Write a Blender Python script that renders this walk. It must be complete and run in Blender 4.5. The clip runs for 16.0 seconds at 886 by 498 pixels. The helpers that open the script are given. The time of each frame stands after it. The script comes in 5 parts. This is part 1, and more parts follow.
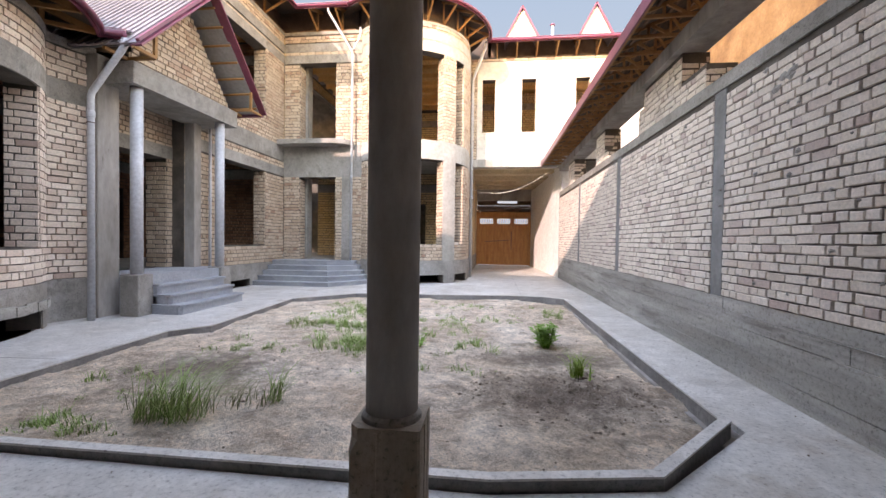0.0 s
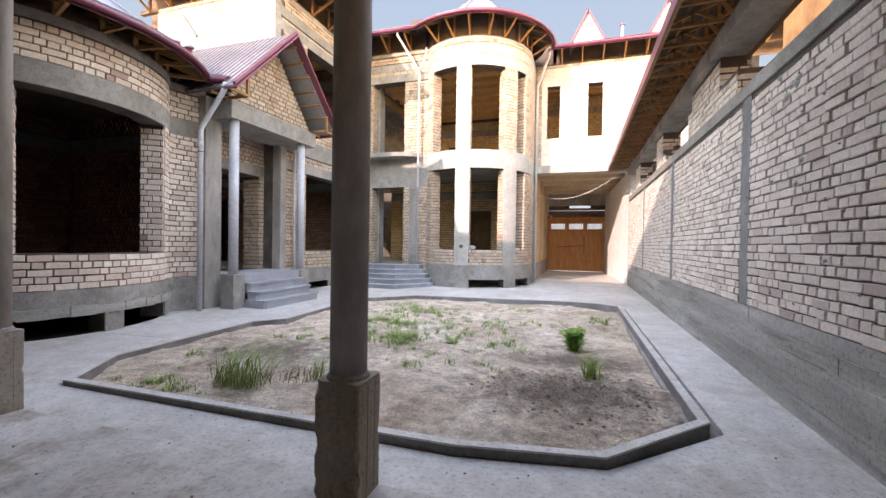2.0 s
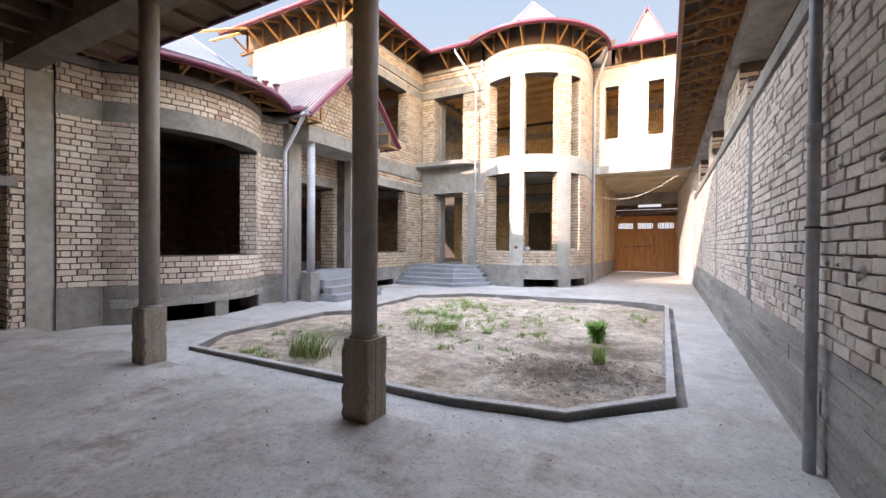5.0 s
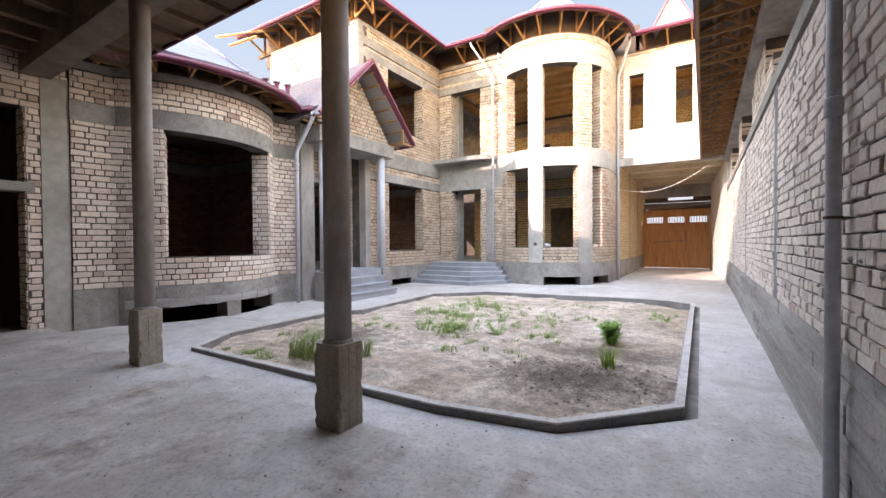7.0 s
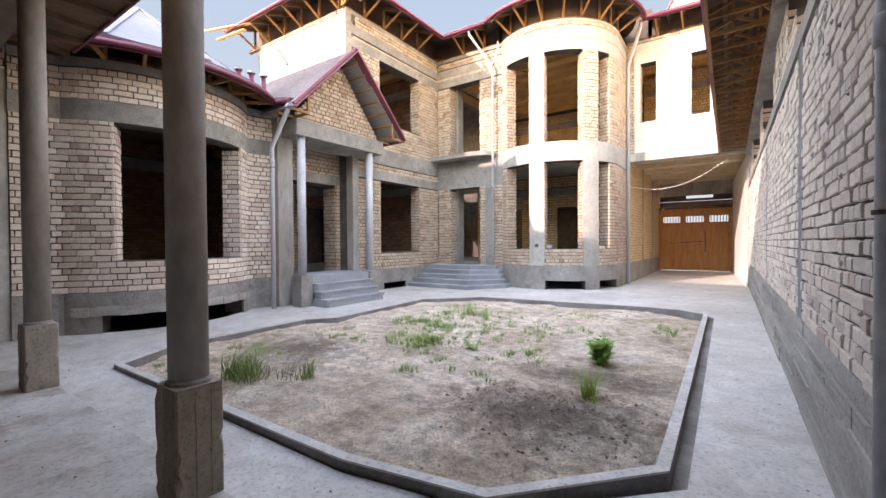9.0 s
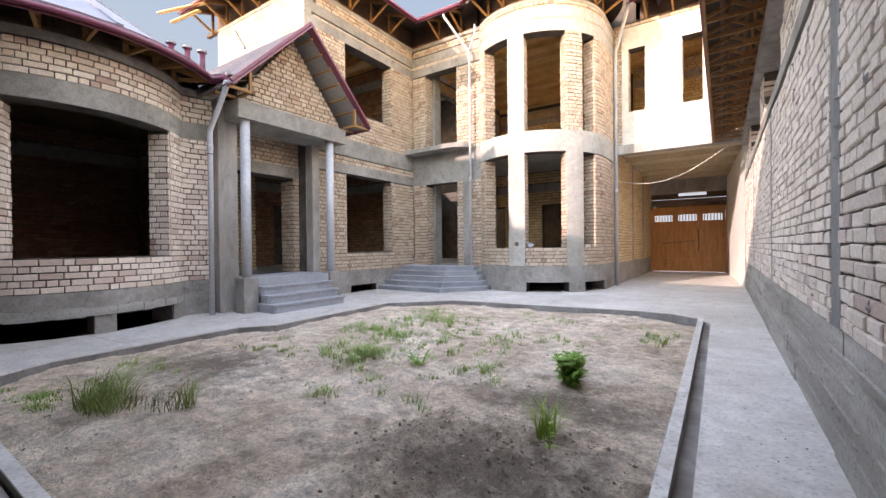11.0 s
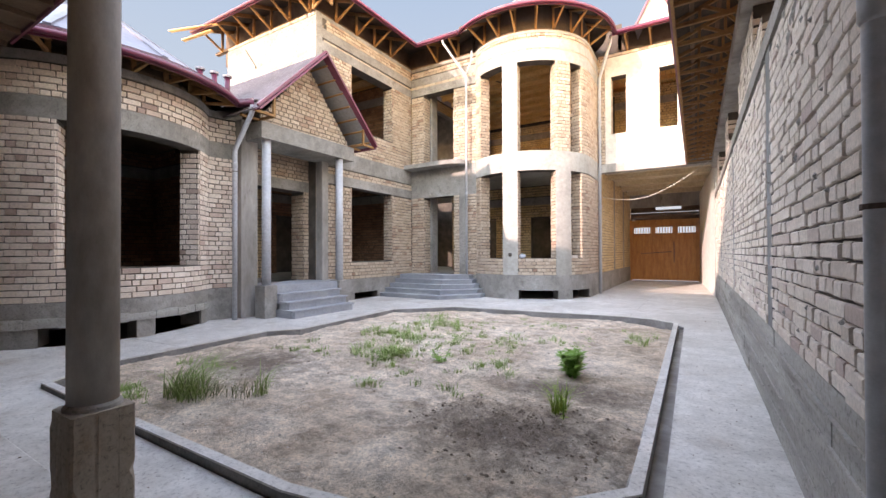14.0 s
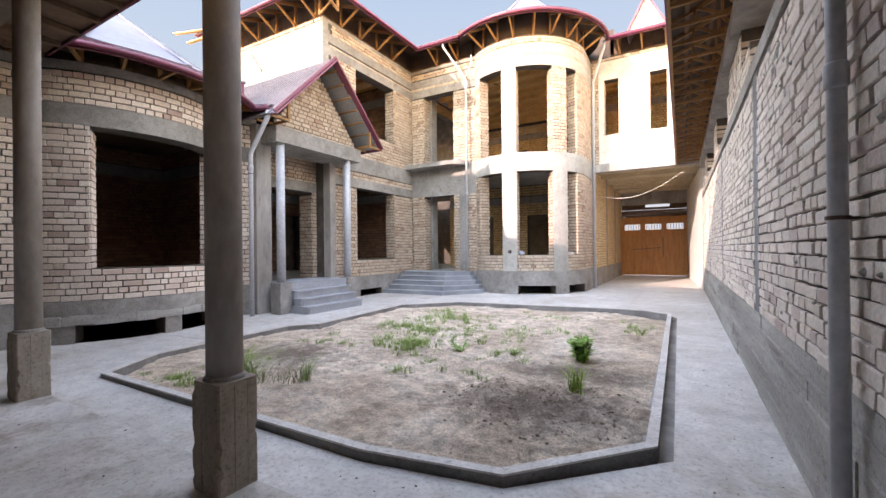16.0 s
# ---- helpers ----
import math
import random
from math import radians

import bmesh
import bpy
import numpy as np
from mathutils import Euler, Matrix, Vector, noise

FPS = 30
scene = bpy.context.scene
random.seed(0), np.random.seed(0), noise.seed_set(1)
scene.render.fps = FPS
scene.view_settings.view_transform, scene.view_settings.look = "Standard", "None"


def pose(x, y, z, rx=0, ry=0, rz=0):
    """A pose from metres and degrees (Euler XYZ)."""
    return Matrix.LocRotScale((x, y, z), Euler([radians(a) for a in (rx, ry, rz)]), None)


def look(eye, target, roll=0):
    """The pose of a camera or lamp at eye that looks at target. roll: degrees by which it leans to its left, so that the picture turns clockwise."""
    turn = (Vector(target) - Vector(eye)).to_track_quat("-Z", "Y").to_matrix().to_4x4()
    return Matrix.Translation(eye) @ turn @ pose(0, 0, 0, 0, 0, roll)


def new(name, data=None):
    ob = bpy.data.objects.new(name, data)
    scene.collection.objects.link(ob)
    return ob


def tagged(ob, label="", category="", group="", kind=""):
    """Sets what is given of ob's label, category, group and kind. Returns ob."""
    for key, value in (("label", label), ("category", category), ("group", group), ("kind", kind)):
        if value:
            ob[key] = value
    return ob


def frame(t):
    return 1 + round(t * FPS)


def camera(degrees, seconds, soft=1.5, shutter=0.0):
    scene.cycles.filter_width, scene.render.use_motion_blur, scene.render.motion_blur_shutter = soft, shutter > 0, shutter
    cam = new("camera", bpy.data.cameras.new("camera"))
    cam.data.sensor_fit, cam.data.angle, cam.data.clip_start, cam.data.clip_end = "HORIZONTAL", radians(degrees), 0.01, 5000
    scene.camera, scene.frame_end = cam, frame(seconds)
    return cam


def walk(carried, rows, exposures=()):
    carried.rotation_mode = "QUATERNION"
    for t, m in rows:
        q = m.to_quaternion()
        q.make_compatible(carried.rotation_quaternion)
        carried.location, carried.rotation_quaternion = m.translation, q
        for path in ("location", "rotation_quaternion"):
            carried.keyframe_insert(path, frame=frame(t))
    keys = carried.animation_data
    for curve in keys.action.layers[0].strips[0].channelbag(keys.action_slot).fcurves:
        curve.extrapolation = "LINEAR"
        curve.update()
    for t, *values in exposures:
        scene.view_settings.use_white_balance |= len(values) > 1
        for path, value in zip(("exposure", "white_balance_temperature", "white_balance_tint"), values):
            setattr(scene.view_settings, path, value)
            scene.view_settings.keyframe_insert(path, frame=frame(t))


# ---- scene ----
cam = camera(93.6, 16.0)

PATH = [
    (0, (0.439, 0.408, 1.348), (0.209, 2.395, 1.307), 0.8),
    (0.5, (0.741, 0.423, 1.377), (0.365, 2.387, 1.336), 0.9),
    (1, (0.984, 0.33, 1.383), (0.482, 2.266, 1.348), 1.0),
    (1.5, (1.087, 0.162, 1.404), (0.509, 2.076, 1.372), 1.0),
    (2, (1.2, 0.004, 1.391), (0.586, 1.907, 1.367), 0.9),
    (2.5, (1.416, -0.197, 1.404), (0.786, 1.702, 1.38), 0.8),
    (3, (1.537, -0.348, 1.41), (0.873, 1.539, 1.388), 0.7),
    (3.5, (1.626, -0.505, 1.395), (0.9, 1.358, 1.373), 0.6),
    (4, (1.797, -0.554, 1.426), (0.988, 1.275, 1.403), 0.5),
    (4.5, (1.974, -0.591, 1.399), (1.086, 1.201, 1.377), 0.5),
    (6.8, (2.272, -0.326, 1.402), (1.222, 1.376, 1.373), -0.4),
    (7, (2.306, -0.219, 1.403), (1.244, 1.475, 1.371), -0.4),
    (7.5, (2.391, 0.062, 1.423), (1.307, 1.743, 1.391), -0.4),
    (8, (2.475, 0.329, 1.428), (1.373, 1.998, 1.396), -0.4),
    (8.5, (2.468, 0.6, 1.404), (1.348, 2.257, 1.373), -0.4),
    (9, (2.465, 0.847, 1.431), (1.332, 2.495, 1.401), -0.4),
    (9.2, (2.479, 0.962, 1.432), (1.346, 2.61, 1.403), -0.5),
    (11.5, (2.366, 2.18, 1.262), (1.267, 3.851, 1.26), -0.5),
    (12, (2.349, 2.178, 1.28), (1.271, 3.862, 1.291), -0.3),
    (12.5, (2.363, 1.94, 1.347), (1.3, 3.634, 1.371), -0.2),
    (13, (2.415, 1.612, 1.376), (1.358, 3.31, 1.404), -0.2),
    (13.5, (2.516, 1.327, 1.403), (1.466, 3.029, 1.427), -0.2),
    (14, (2.44, 1.102, 1.391), (1.401, 2.811, 1.41), -0.2),
    (14.5, (2.353, 0.907, 1.381), (1.33, 2.626, 1.397), -0.3),
    (15, (2.367, 0.73, 1.382), (1.36, 2.458, 1.399), -0.5),
    (15.5, (2.395, 0.555, 1.386), (1.396, 2.288, 1.397), -0.5),
    (16, (2.329, 0.475, 1.405), (1.335, 2.211, 1.41), -0.6),
]
walk(cam, [(t, look(eye, target, roll)) for t, eye, target, roll in PATH], [(0.0, 3.35, 8000, 38), (3.5, 3.55, 8000, 38), (7.0, 3.65, 8000, 38), (9.0, 3.5, 8000, 38), (12.0, 3.3, 8000, 38), (14.5, 3.45, 8000, 38), (16.0, 3.52, 8000, 38)])

# ---------------------------------------------------------------- world, sun
SUN_WAY = Vector((0.38, 1.0, -0.40)).normalized()
sun_data = bpy.data.lights.new("sun", "SUN")
sun_data.energy, sun_data.angle, sun_data.color = 0.74, radians(0.6), (1.0, 0.965, 0.905)
sun = new("sun", sun_data)
sun.matrix_world = look((0, -20, 30), Vector((0, -20, 30)) + SUN_WAY)
world = bpy.data.worlds.new("sky")
scene.world = world
world.use_nodes = True
wn = world.node_tree
sky = wn.nodes.new("ShaderNodeTexSky")
sky.sky_type, sky.sun_disc = "NISHITA", False
sky.sun_elevation = math.asin(-SUN_WAY.z)
sky.sun_rotation = math.atan2(-SUN_WAY.x, -SUN_WAY.y)
sky.air_density, sky.dust_density, sky.ozone_density = 2.2, 0.0, 2.5
wn.links.new(sky.outputs[0], wn.nodes["Background"].inputs[0])
wn.nodes["Background"].inputs[1].default_value = 0.15


# ---------------------------------------------------------------- materials
def mat_new(name, rough=0.85, metal=0.0):
    m = bpy.data.materials.new(name)
    m.use_nodes = True
    n = m.node_tree
    b = n.nodes["Principled BSDF"]
    b.inputs["Roughness"].default_value = rough
    b.inputs["Metallic"].default_value = metal
    return m, n, b


def noise_of(n, scale, detail=6.0, vec=None, rough=0.6):
    t = n.nodes.new("ShaderNodeTexNoise")
    t.inputs["Scale"].default_value, t.inputs["Detail"].default_value, t.inputs["Roughness"].default_value = scale, detail, rough
    if vec is not None:
        n.links.new(vec, t.inputs["Vector"])
    return t.outputs["Fac"]


def ramp_of(n, fac, stops):
    r = n.nodes.new("ShaderNodeValToRGB")
    e = r.color_ramp.elements
    while len(e) < len(stops):
        e.new(0.5)
    for k, (p, c) in zip(e, stops):
        k.position, k.color = p, (*c, 1)
    n.links.new(fac, r.inputs[0])
    return r.outputs[0]


def mixed(n, fac, a, b, mode="MIX"):
    x = n.nodes.new("ShaderNodeMix")
    x.data_type, x.blend_type = "RGBA", mode
    for i, v in ((0, fac), (6, a), (7, b)):
        if isinstance(v, (int, float)):
            x.inputs[i].default_value = v
        elif isinstance(v, tuple):
            x.inputs[i].default_value = (*v, 1)
        else:
            n.links.new(v, x.inputs[i])
    return x.outputs[2]


def bumped(n, b, height, strength=0.3, dist=0.01):
    u = n.nodes.new("ShaderNodeBump")
    u.inputs["Strength"].default_value, u.inputs["Distance"].default_value = strength, dist
    n.links.new(height, u.inputs["Height"])
    n.links.new(u.outputs[0], b.inputs["Normal"])


def world_place(n, scale=(1, 1, 1)):
    g = n.nodes.new("ShaderNodeNewGeometry")
    mp = n.nodes.new("ShaderNodeMapping")
    mp.inputs["Scale"].default_value = scale
    n.links.new(g.outputs["Position"], mp.inputs["Vector"])
    return mp.outputs[0]


def scaled(n, v, f):
    x = n.nodes.new("ShaderNodeMath")
    x.operation = "MULTIPLY"
    n.links.new(v, x.inputs[0])
    x.inputs[1].default_value = f
    return x.outputs[0]


def surface(name, dark, mid, light, big=0.7, fine=14.0, rough=0.85, metal=0.0, bump=0.35, bumpsize=0.006, stretch=(1, 1, 1), spot=None, spots=(0.62, 0.72), grain=0.0):
    """Colour at two scales, with relief; spot adds stains of another colour."""
    m, n, b = mat_new(name, rough, metal)
    p = world_place(n, stretch)
    f1, f2 = noise_of(n, big, 7, p), noise_of(n, fine, 8, p, 0.7)
    c = ramp_of(n, f1, [(0.3, dark), (0.5, mid), (0.7, light)])
    g = ramp_of(n, f2, [(0.3, (0.72, 0.72, 0.72)), (0.7, (1.18, 1.18, 1.18))])
    c = mixed(n, 0.8, c, g, "MULTIPLY")
    if spot:
        f3 = noise_of(n, big * 2.3, 9, p, 0.65)
        c = mixed(n, ramp_of(n, f3, [(spots[0], (0, 0, 0)), (spots[1], (1, 1, 1))]), c, spot)
    if grain:
        f4 = noise_of(n, grain, 5, world_place(n), 0.8)
        c = mixed(n, 0.9, c, ramp_of(n, f4, [(0.34, (0.45, 0.44, 0.42)), (0.45, (0.96, 0.96, 0.96)), (0.68, (1.18, 1.18, 1.18))]), "MULTIPLY")
    n.links.new(c, b.inputs["Base Color"])
    bumped(n, b, f2, bump, bumpsize)
    return m


def brick_material(name, stops, grime):
    m, n, b = mat_new(name, 0.92)
    g = n.nodes.new("ShaderNodeNewGeometry")
    o = n.nodes.new("ShaderNodeObjectInfo")
    a = n.nodes.new("ShaderNodeMath")
    a.operation = "ADD"
    n.links.new(g.outputs["Random Per Island"], a.inputs[0])
    n.links.new(o.outputs["Random"], a.inputs[1])
    fr = n.nodes.new("ShaderNodeMath")
    fr.operation = "FRACT"
    n.links.new(a.outputs[0], fr.inputs[0])
    c = ramp_of(n, fr.outputs[0], stops)
    p = world_place(n)
    f1, f2 = noise_of(n, 1.1, 6, p), noise_of(n, 38.0, 6, p, 0.7)
    c = mixed(n, 0.75, c, ramp_of(n, f2, [(0.3, (0.66, 0.66, 0.66)), (0.65, (1.15, 1.15, 1.15))]), "MULTIPLY")
    c = mixed(n, ramp_of(n, f1, [(0.55, (0, 0, 0)), (0.75, (0.55, 0.55, 0.55))]), c, grime)
    n.links.new(c, b.inputs["Base Color"])
    bumped(n, b, f2, 0.5, 0.006)
    return m


M_BRICK_WALL = brick_material("boundary_brick", [(0.0, (0.62, 0.53, 0.45)), (0.3, (0.71, 0.62, 0.535)), (0.6, (0.76, 0.67, 0.585)), (0.88, (0.68, 0.58, 0.50)), (0.97, (0.54, 0.43, 0.38)), (1.0, (0.47, 0.35, 0.30))], (0.50, 0.44, 0.39))
M_BRICK = brick_material("house_brick", [(0.0, (0.42, 0.31, 0.225)), (0.35, (0.51, 0.395, 0.295)), (0.7, (0.56, 0.445, 0.34)), (0.92, (0.45, 0.325, 0.24)), (1.0, (0.34, 0.21, 0.15))], (0.40, 0.315, 0.24))
M_BRICK_BOW = brick_material("pinkish_house_brick", [(0.0, (0.60, 0.48, 0.395)), (0.35, (0.71, 0.595, 0.50)), (0.7, (0.77, 0.665, 0.57)), (0.92, (0.62, 0.48, 0.395)), (1.0, (0.40, 0.27, 0.22))], (0.50, 0.41, 0.34))
M_BRICK_IN = brick_material("red_inner_brick", [(0.0, (0.20, 0.10, 0.06)), (0.5, (0.27, 0.14, 0.085)), (1.0, (0.33, 0.18, 0.11))], (0.18, 0.10, 0.065))
M_BRICK_ROOM = brick_material("yellow_inner_brick", [(0.0, (0.52, 0.36, 0.19)), (0.5, (0.62, 0.45, 0.25)), (1.0, (0.67, 0.50, 0.30))], (0.45, 0.32, 0.18))
M_MORTAR = surface("dark_mortar", (0.05, 0.042, 0.035), (0.085, 0.072, 0.06), (0.13, 0.112, 0.095), 3, 40)
M_CONC = surface("grey_concrete", (0.20, 0.185, 0.165), (0.28, 0.262, 0.238), (0.36, 0.34, 0.312), 1.3, 9, 0.92, bump=0.5, spot=(0.155, 0.142, 0.125), spots=(0.56, 0.72), grain=45)
M_STRIP = surface("dark_strip_concrete", (0.15, 0.15, 0.145), (0.20, 0.20, 0.195), (0.26, 0.26, 0.25), 2.0, 18, 0.9, bump=0.5)
M_BASE = surface("weathered_base_concrete", (0.24, 0.225, 0.20), (0.35, 0.335, 0.305), (0.46, 0.445, 0.41), 1.4, 7, 0.92, bump=0.7, stretch=(1, 0.16, 1.7), spot=(0.17, 0.155, 0.135), spots=(0.55, 0.70), grain=35)
M_CONC_RAW = surface("board_marked_concrete", (0.22, 0.20, 0.175), (0.35, 0.325, 0.295), (0.47, 0.44, 0.405), 1.5, 9, 0.92, bump=0.6, stretch=(1, 1, 0.35), spot=(0.15, 0.135, 0.115))
M_STEP = surface("cement_render", (0.26, 0.28, 0.30), (0.33, 0.35, 0.37), (0.40, 0.42, 0.43), 1.6, 30, 0.85)
M_PAVE = surface("paving_concrete", (0.47, 0.445, 0.40), (0.58, 0.562, 0.52), (0.68, 0.67, 0.635), 0.7, 5, 0.6, bump=0.25, spot=(0.40, 0.345, 0.285), spots=(0.56, 0.72), grain=30)
M_FLOOR = surface("worn_veranda_floor", (0.40, 0.36, 0.31), (0.54, 0.515, 0.47), (0.68, 0.66, 0.625), 1.0, 5, 0.5, bump=0.25, spot=(0.28, 0.22, 0.165), spots=(0.52, 0.70), grain=34)
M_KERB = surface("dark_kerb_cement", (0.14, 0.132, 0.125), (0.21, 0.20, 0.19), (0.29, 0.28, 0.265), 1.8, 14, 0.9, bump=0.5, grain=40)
M_PED = surface("brown_cast_concrete", (0.22, 0.175, 0.13), (0.32, 0.27, 0.215), (0.42, 0.37, 0.31), 1.8, 8, 0.95, bump=0.8, stretch=(1, 1, 0.4), spot=(0.19, 0.115, 0.06), spots=(0.54, 0.70), grain=40)
# Much darker and browner than the other concretes.
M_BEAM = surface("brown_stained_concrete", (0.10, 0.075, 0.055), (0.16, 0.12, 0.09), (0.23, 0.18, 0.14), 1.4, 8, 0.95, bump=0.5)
M_PLASTER = surface("pale_plaster", (0.50, 0.46, 0.40), (0.56, 0.525, 0.465), (0.62, 0.59, 0.53), 0.8, 7, 0.92, bump=0.15, spot=(0.44, 0.41, 0.36), spots=(0.62, 0.80))


def soil_material():
    """Dry trodden earth with darker patches where it was dug over."""
    m, n, b = mat_new("dry_soil", 0.95)
    p = world_place(n)
    f1, f2, f3, f4 = noise_of(n, 0.8, 7, p), noise_of(n, 6.0, 9, p, 0.75), noise_of(n, 2.1, 9, p, 0.7), noise_of(n, 40.0, 6, p, 0.75)
    c = ramp_of(n, f1, [(0.32, (0.53, 0.41, 0.30)), (0.5, (0.68, 0.555, 0.43)), (0.68, (0.78, 0.675, 0.55))])
    c = mixed(n, ramp_of(n, f3, [(0.50, (0, 0, 0)), (0.60, (0.7, 0.7, 0.7))]), c, (0.42, 0.31, 0.22))
    c = mixed(n, 0.85, c, ramp_of(n, f2, [(0.34, (0.5, 0.5, 0.5)), (0.62, (1.3, 1.3, 1.3))]), "MULTIPLY")
    for centre, sx, sy in (((1.2, 4.3, 0), 1 / 1.35, 1 / 0.95), ((1.25, 5.6, 0), 1 / 1.25, 1 / 0.42), ((-2.6, 4.6, 0), 1 / 1.2, 1 / 0.9)):
        v = n.nodes.new("ShaderNodeMapping")
        v.vector_type = "POINT"
        v.inputs["Location"].default_value = (-centre[0] * sx, -centre[1] * sy, 0)
        v.inputs["Scale"].default_value = (sx, sy, 0)
        g = n.nodes.new("ShaderNodeNewGeometry")
        n.links.new(g.outputs["Position"], v.inputs["Vector"])
        ln = n.nodes.new("ShaderNodeVectorMath")
        ln.operation = "LENGTH"
        n.links.new(v.outputs[0], ln.inputs[0])
        ad = n.nodes.new("ShaderNodeMath")
        ad.operation = "ADD"
        n.links.new(ln.outputs["Value"], ad.inputs[0])
        n.links.new(scaled(n, f2, 1.5), ad.inputs[1])
        c = mixed(n, ramp_of(n, scaled(n, ad.outputs[0], 0.5), [(0.48, (0.85, 0.85, 0.85)), (0.88, (0, 0, 0))]), c, (0.15, 0.108, 0.082))
    c = mixed(n, 0.9, c, ramp_of(n, f4, [(0.34, (0.50, 0.48, 0.46)), (0.46, (0.97, 0.97, 0.97)), (0.64, (1.30, 1.29, 1.27))]), "MULTIPLY")
    n.links.new(c, b.inputs["Base Color"])
    ad = n.nodes.new("ShaderNodeMath")
    ad.operation = "ADD"
    n.links.new(f2, ad.inputs[0])
    n.links.new(scaled(n, f4, 0.5), ad.inputs[1])
    bumped(n, b, ad.outputs[0], 1.0, 0.05)
    return m


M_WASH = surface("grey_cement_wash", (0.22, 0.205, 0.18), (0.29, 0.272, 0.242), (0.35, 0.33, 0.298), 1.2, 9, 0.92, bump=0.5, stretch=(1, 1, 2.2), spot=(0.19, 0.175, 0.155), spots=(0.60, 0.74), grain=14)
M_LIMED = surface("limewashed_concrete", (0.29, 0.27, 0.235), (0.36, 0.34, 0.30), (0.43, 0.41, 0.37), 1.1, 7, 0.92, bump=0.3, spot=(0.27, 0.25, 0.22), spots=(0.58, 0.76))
M_SOIL = soil_material()
M_PEBBLE = surface("pale_pebble", (0.42, 0.35, 0.28), (0.58, 0.51, 0.43), (0.70, 0.65, 0.58), 6, 30)
M_CLOD = surface("dark_clod", (0.12, 0.085, 0.06), (0.19, 0.14, 0.10), (0.27, 0.21, 0.155), 4, 30)
M_PIPE = surface("grey_pvc", (0.40, 0.415, 0.44), (0.47, 0.485, 0.51), (0.53, 0.545, 0.57), 1.5, 20, 0.45, bump=0.1)
M_COL = surface("cement_pipe", (0.24, 0.205, 0.175), (0.33, 0.295, 0.26), (0.41, 0.375, 0.34), 1.4, 16, 0.7, bump=0.2, stretch=(1, 1, 0.4))
M_WOOD = surface("rafter_timber", (0.22, 0.10, 0.035), (0.33, 0.165, 0.06), (0.43, 0.24, 0.10), 2.0, 18, 0.75, bump=0.4, stretch=(1, 1, 1))
M_TRUSS = surface("brown_truss_timber", (0.22, 0.11, 0.045), (0.32, 0.17, 0.075), (0.42, 0.25, 0.11), 2.0, 18, 0.8)
# Near-black tone standing for deep shade in the vents and roof voids.
M_VOID = surface("dark_soffit_board", (0.045, 0.032, 0.024), (0.07, 0.05, 0.038), (0.10, 0.073, 0.055), 1.5, 18, 0.9)
# Whiter copy of the plaster; its brightness stands for strong sun.
M_SUNLIT_PLASTER = surface("white_plaster", (0.72, 0.70, 0.66), (0.79, 0.77, 0.73), (0.83, 0.81, 0.78), 0.8, 7, 0.9, bump=0.2)
# Board tone warmed for the sunlight bounced into the passage.
M_PALEBOARD = surface("pale_shuttering_board", (0.46, 0.37, 0.24), (0.56, 0.46, 0.31), (0.64, 0.53, 0.37), 1.4, 12, 0.85)
M_BOARD = surface("ceiling_board", (0.62, 0.36, 0.13), (0.74, 0.46, 0.19), (0.80, 0.55, 0.26), 1.4, 16, 0.8)
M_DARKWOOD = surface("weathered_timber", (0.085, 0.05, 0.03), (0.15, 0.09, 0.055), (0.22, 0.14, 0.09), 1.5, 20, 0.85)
# Gate wood lightened towards orange for the sun bounced onto it.
M_GATE = surface("varnished_gate_wood", (0.36, 0.125, 0.02), (0.48, 0.19, 0.04), (0.56, 0.25, 0.065), 2.5, 12, 0.45, stretch=(3, 3, 0.5))
M_FASCIA = surface("cherry_red_metal", (0.13, 0.022, 0.045), (0.17, 0.032, 0.062), (0.21, 0.045, 0.08), 1.0, 12, 0.38, bump=0.05)
M_ROOF = surface("pale_roof_metal", (0.20, 0.175, 0.185), (0.25, 0.22, 0.23), (0.31, 0.275, 0.285), 0.6, 9, 0.5, 0.2, bump=0.05)
M_TURRET = surface("lavender_roof_metal", (0.13, 0.125, 0.15), (0.18, 0.172, 0.20), (0.24, 0.23, 0.26), 0.9, 9, 0.42, 0.25, bump=0.05)
M_ROOFIN = surface("galvanised_underside", (0.20, 0.21, 0.22), (0.27, 0.28, 0.29), (0.33, 0.34, 0.35), 0.9, 14, 0.5, 0.3, bump=0.05)
M_RUST = surface("rusty_steel", (0.08, 0.05, 0.04), (0.13, 0.08, 0.06), (0.2, 0.12, 0.08), 4, 30, 0.8)
M_WIRE = surface("pale_cable", (0.55, 0.52, 0.45), (0.62, 0.58, 0.5), (0.66, 0.62, 0.55), 3, 20, 0.6)
M_LEAF = surface("broad_leaf", (0.11, 0.25, 0.025), (0.17, 0.36, 0.045), (0.23, 0.44, 0.075), 9, 60, 0.6, bump=0.1)
M_LIME = surface("yellow_green_leaf", (0.20, 0.32, 0.04), (0.28, 0.42, 0.06), (0.36, 0.5, 0.10), 9, 60, 0.6, bump=0.1)
M_GRASS = surface("grass_blade", (0.20, 0.31, 0.075), (0.28, 0.40, 0.115), (0.36, 0.47, 0.17), 5, 40, 0.7, bump=0.1)
M_DRYGRASS = surface("dry_grass", (0.16, 0.17, 0.07), (0.22, 0.22, 0.10), (0.28, 0.26, 0.13), 5, 40, 0.8, bump=0.1)


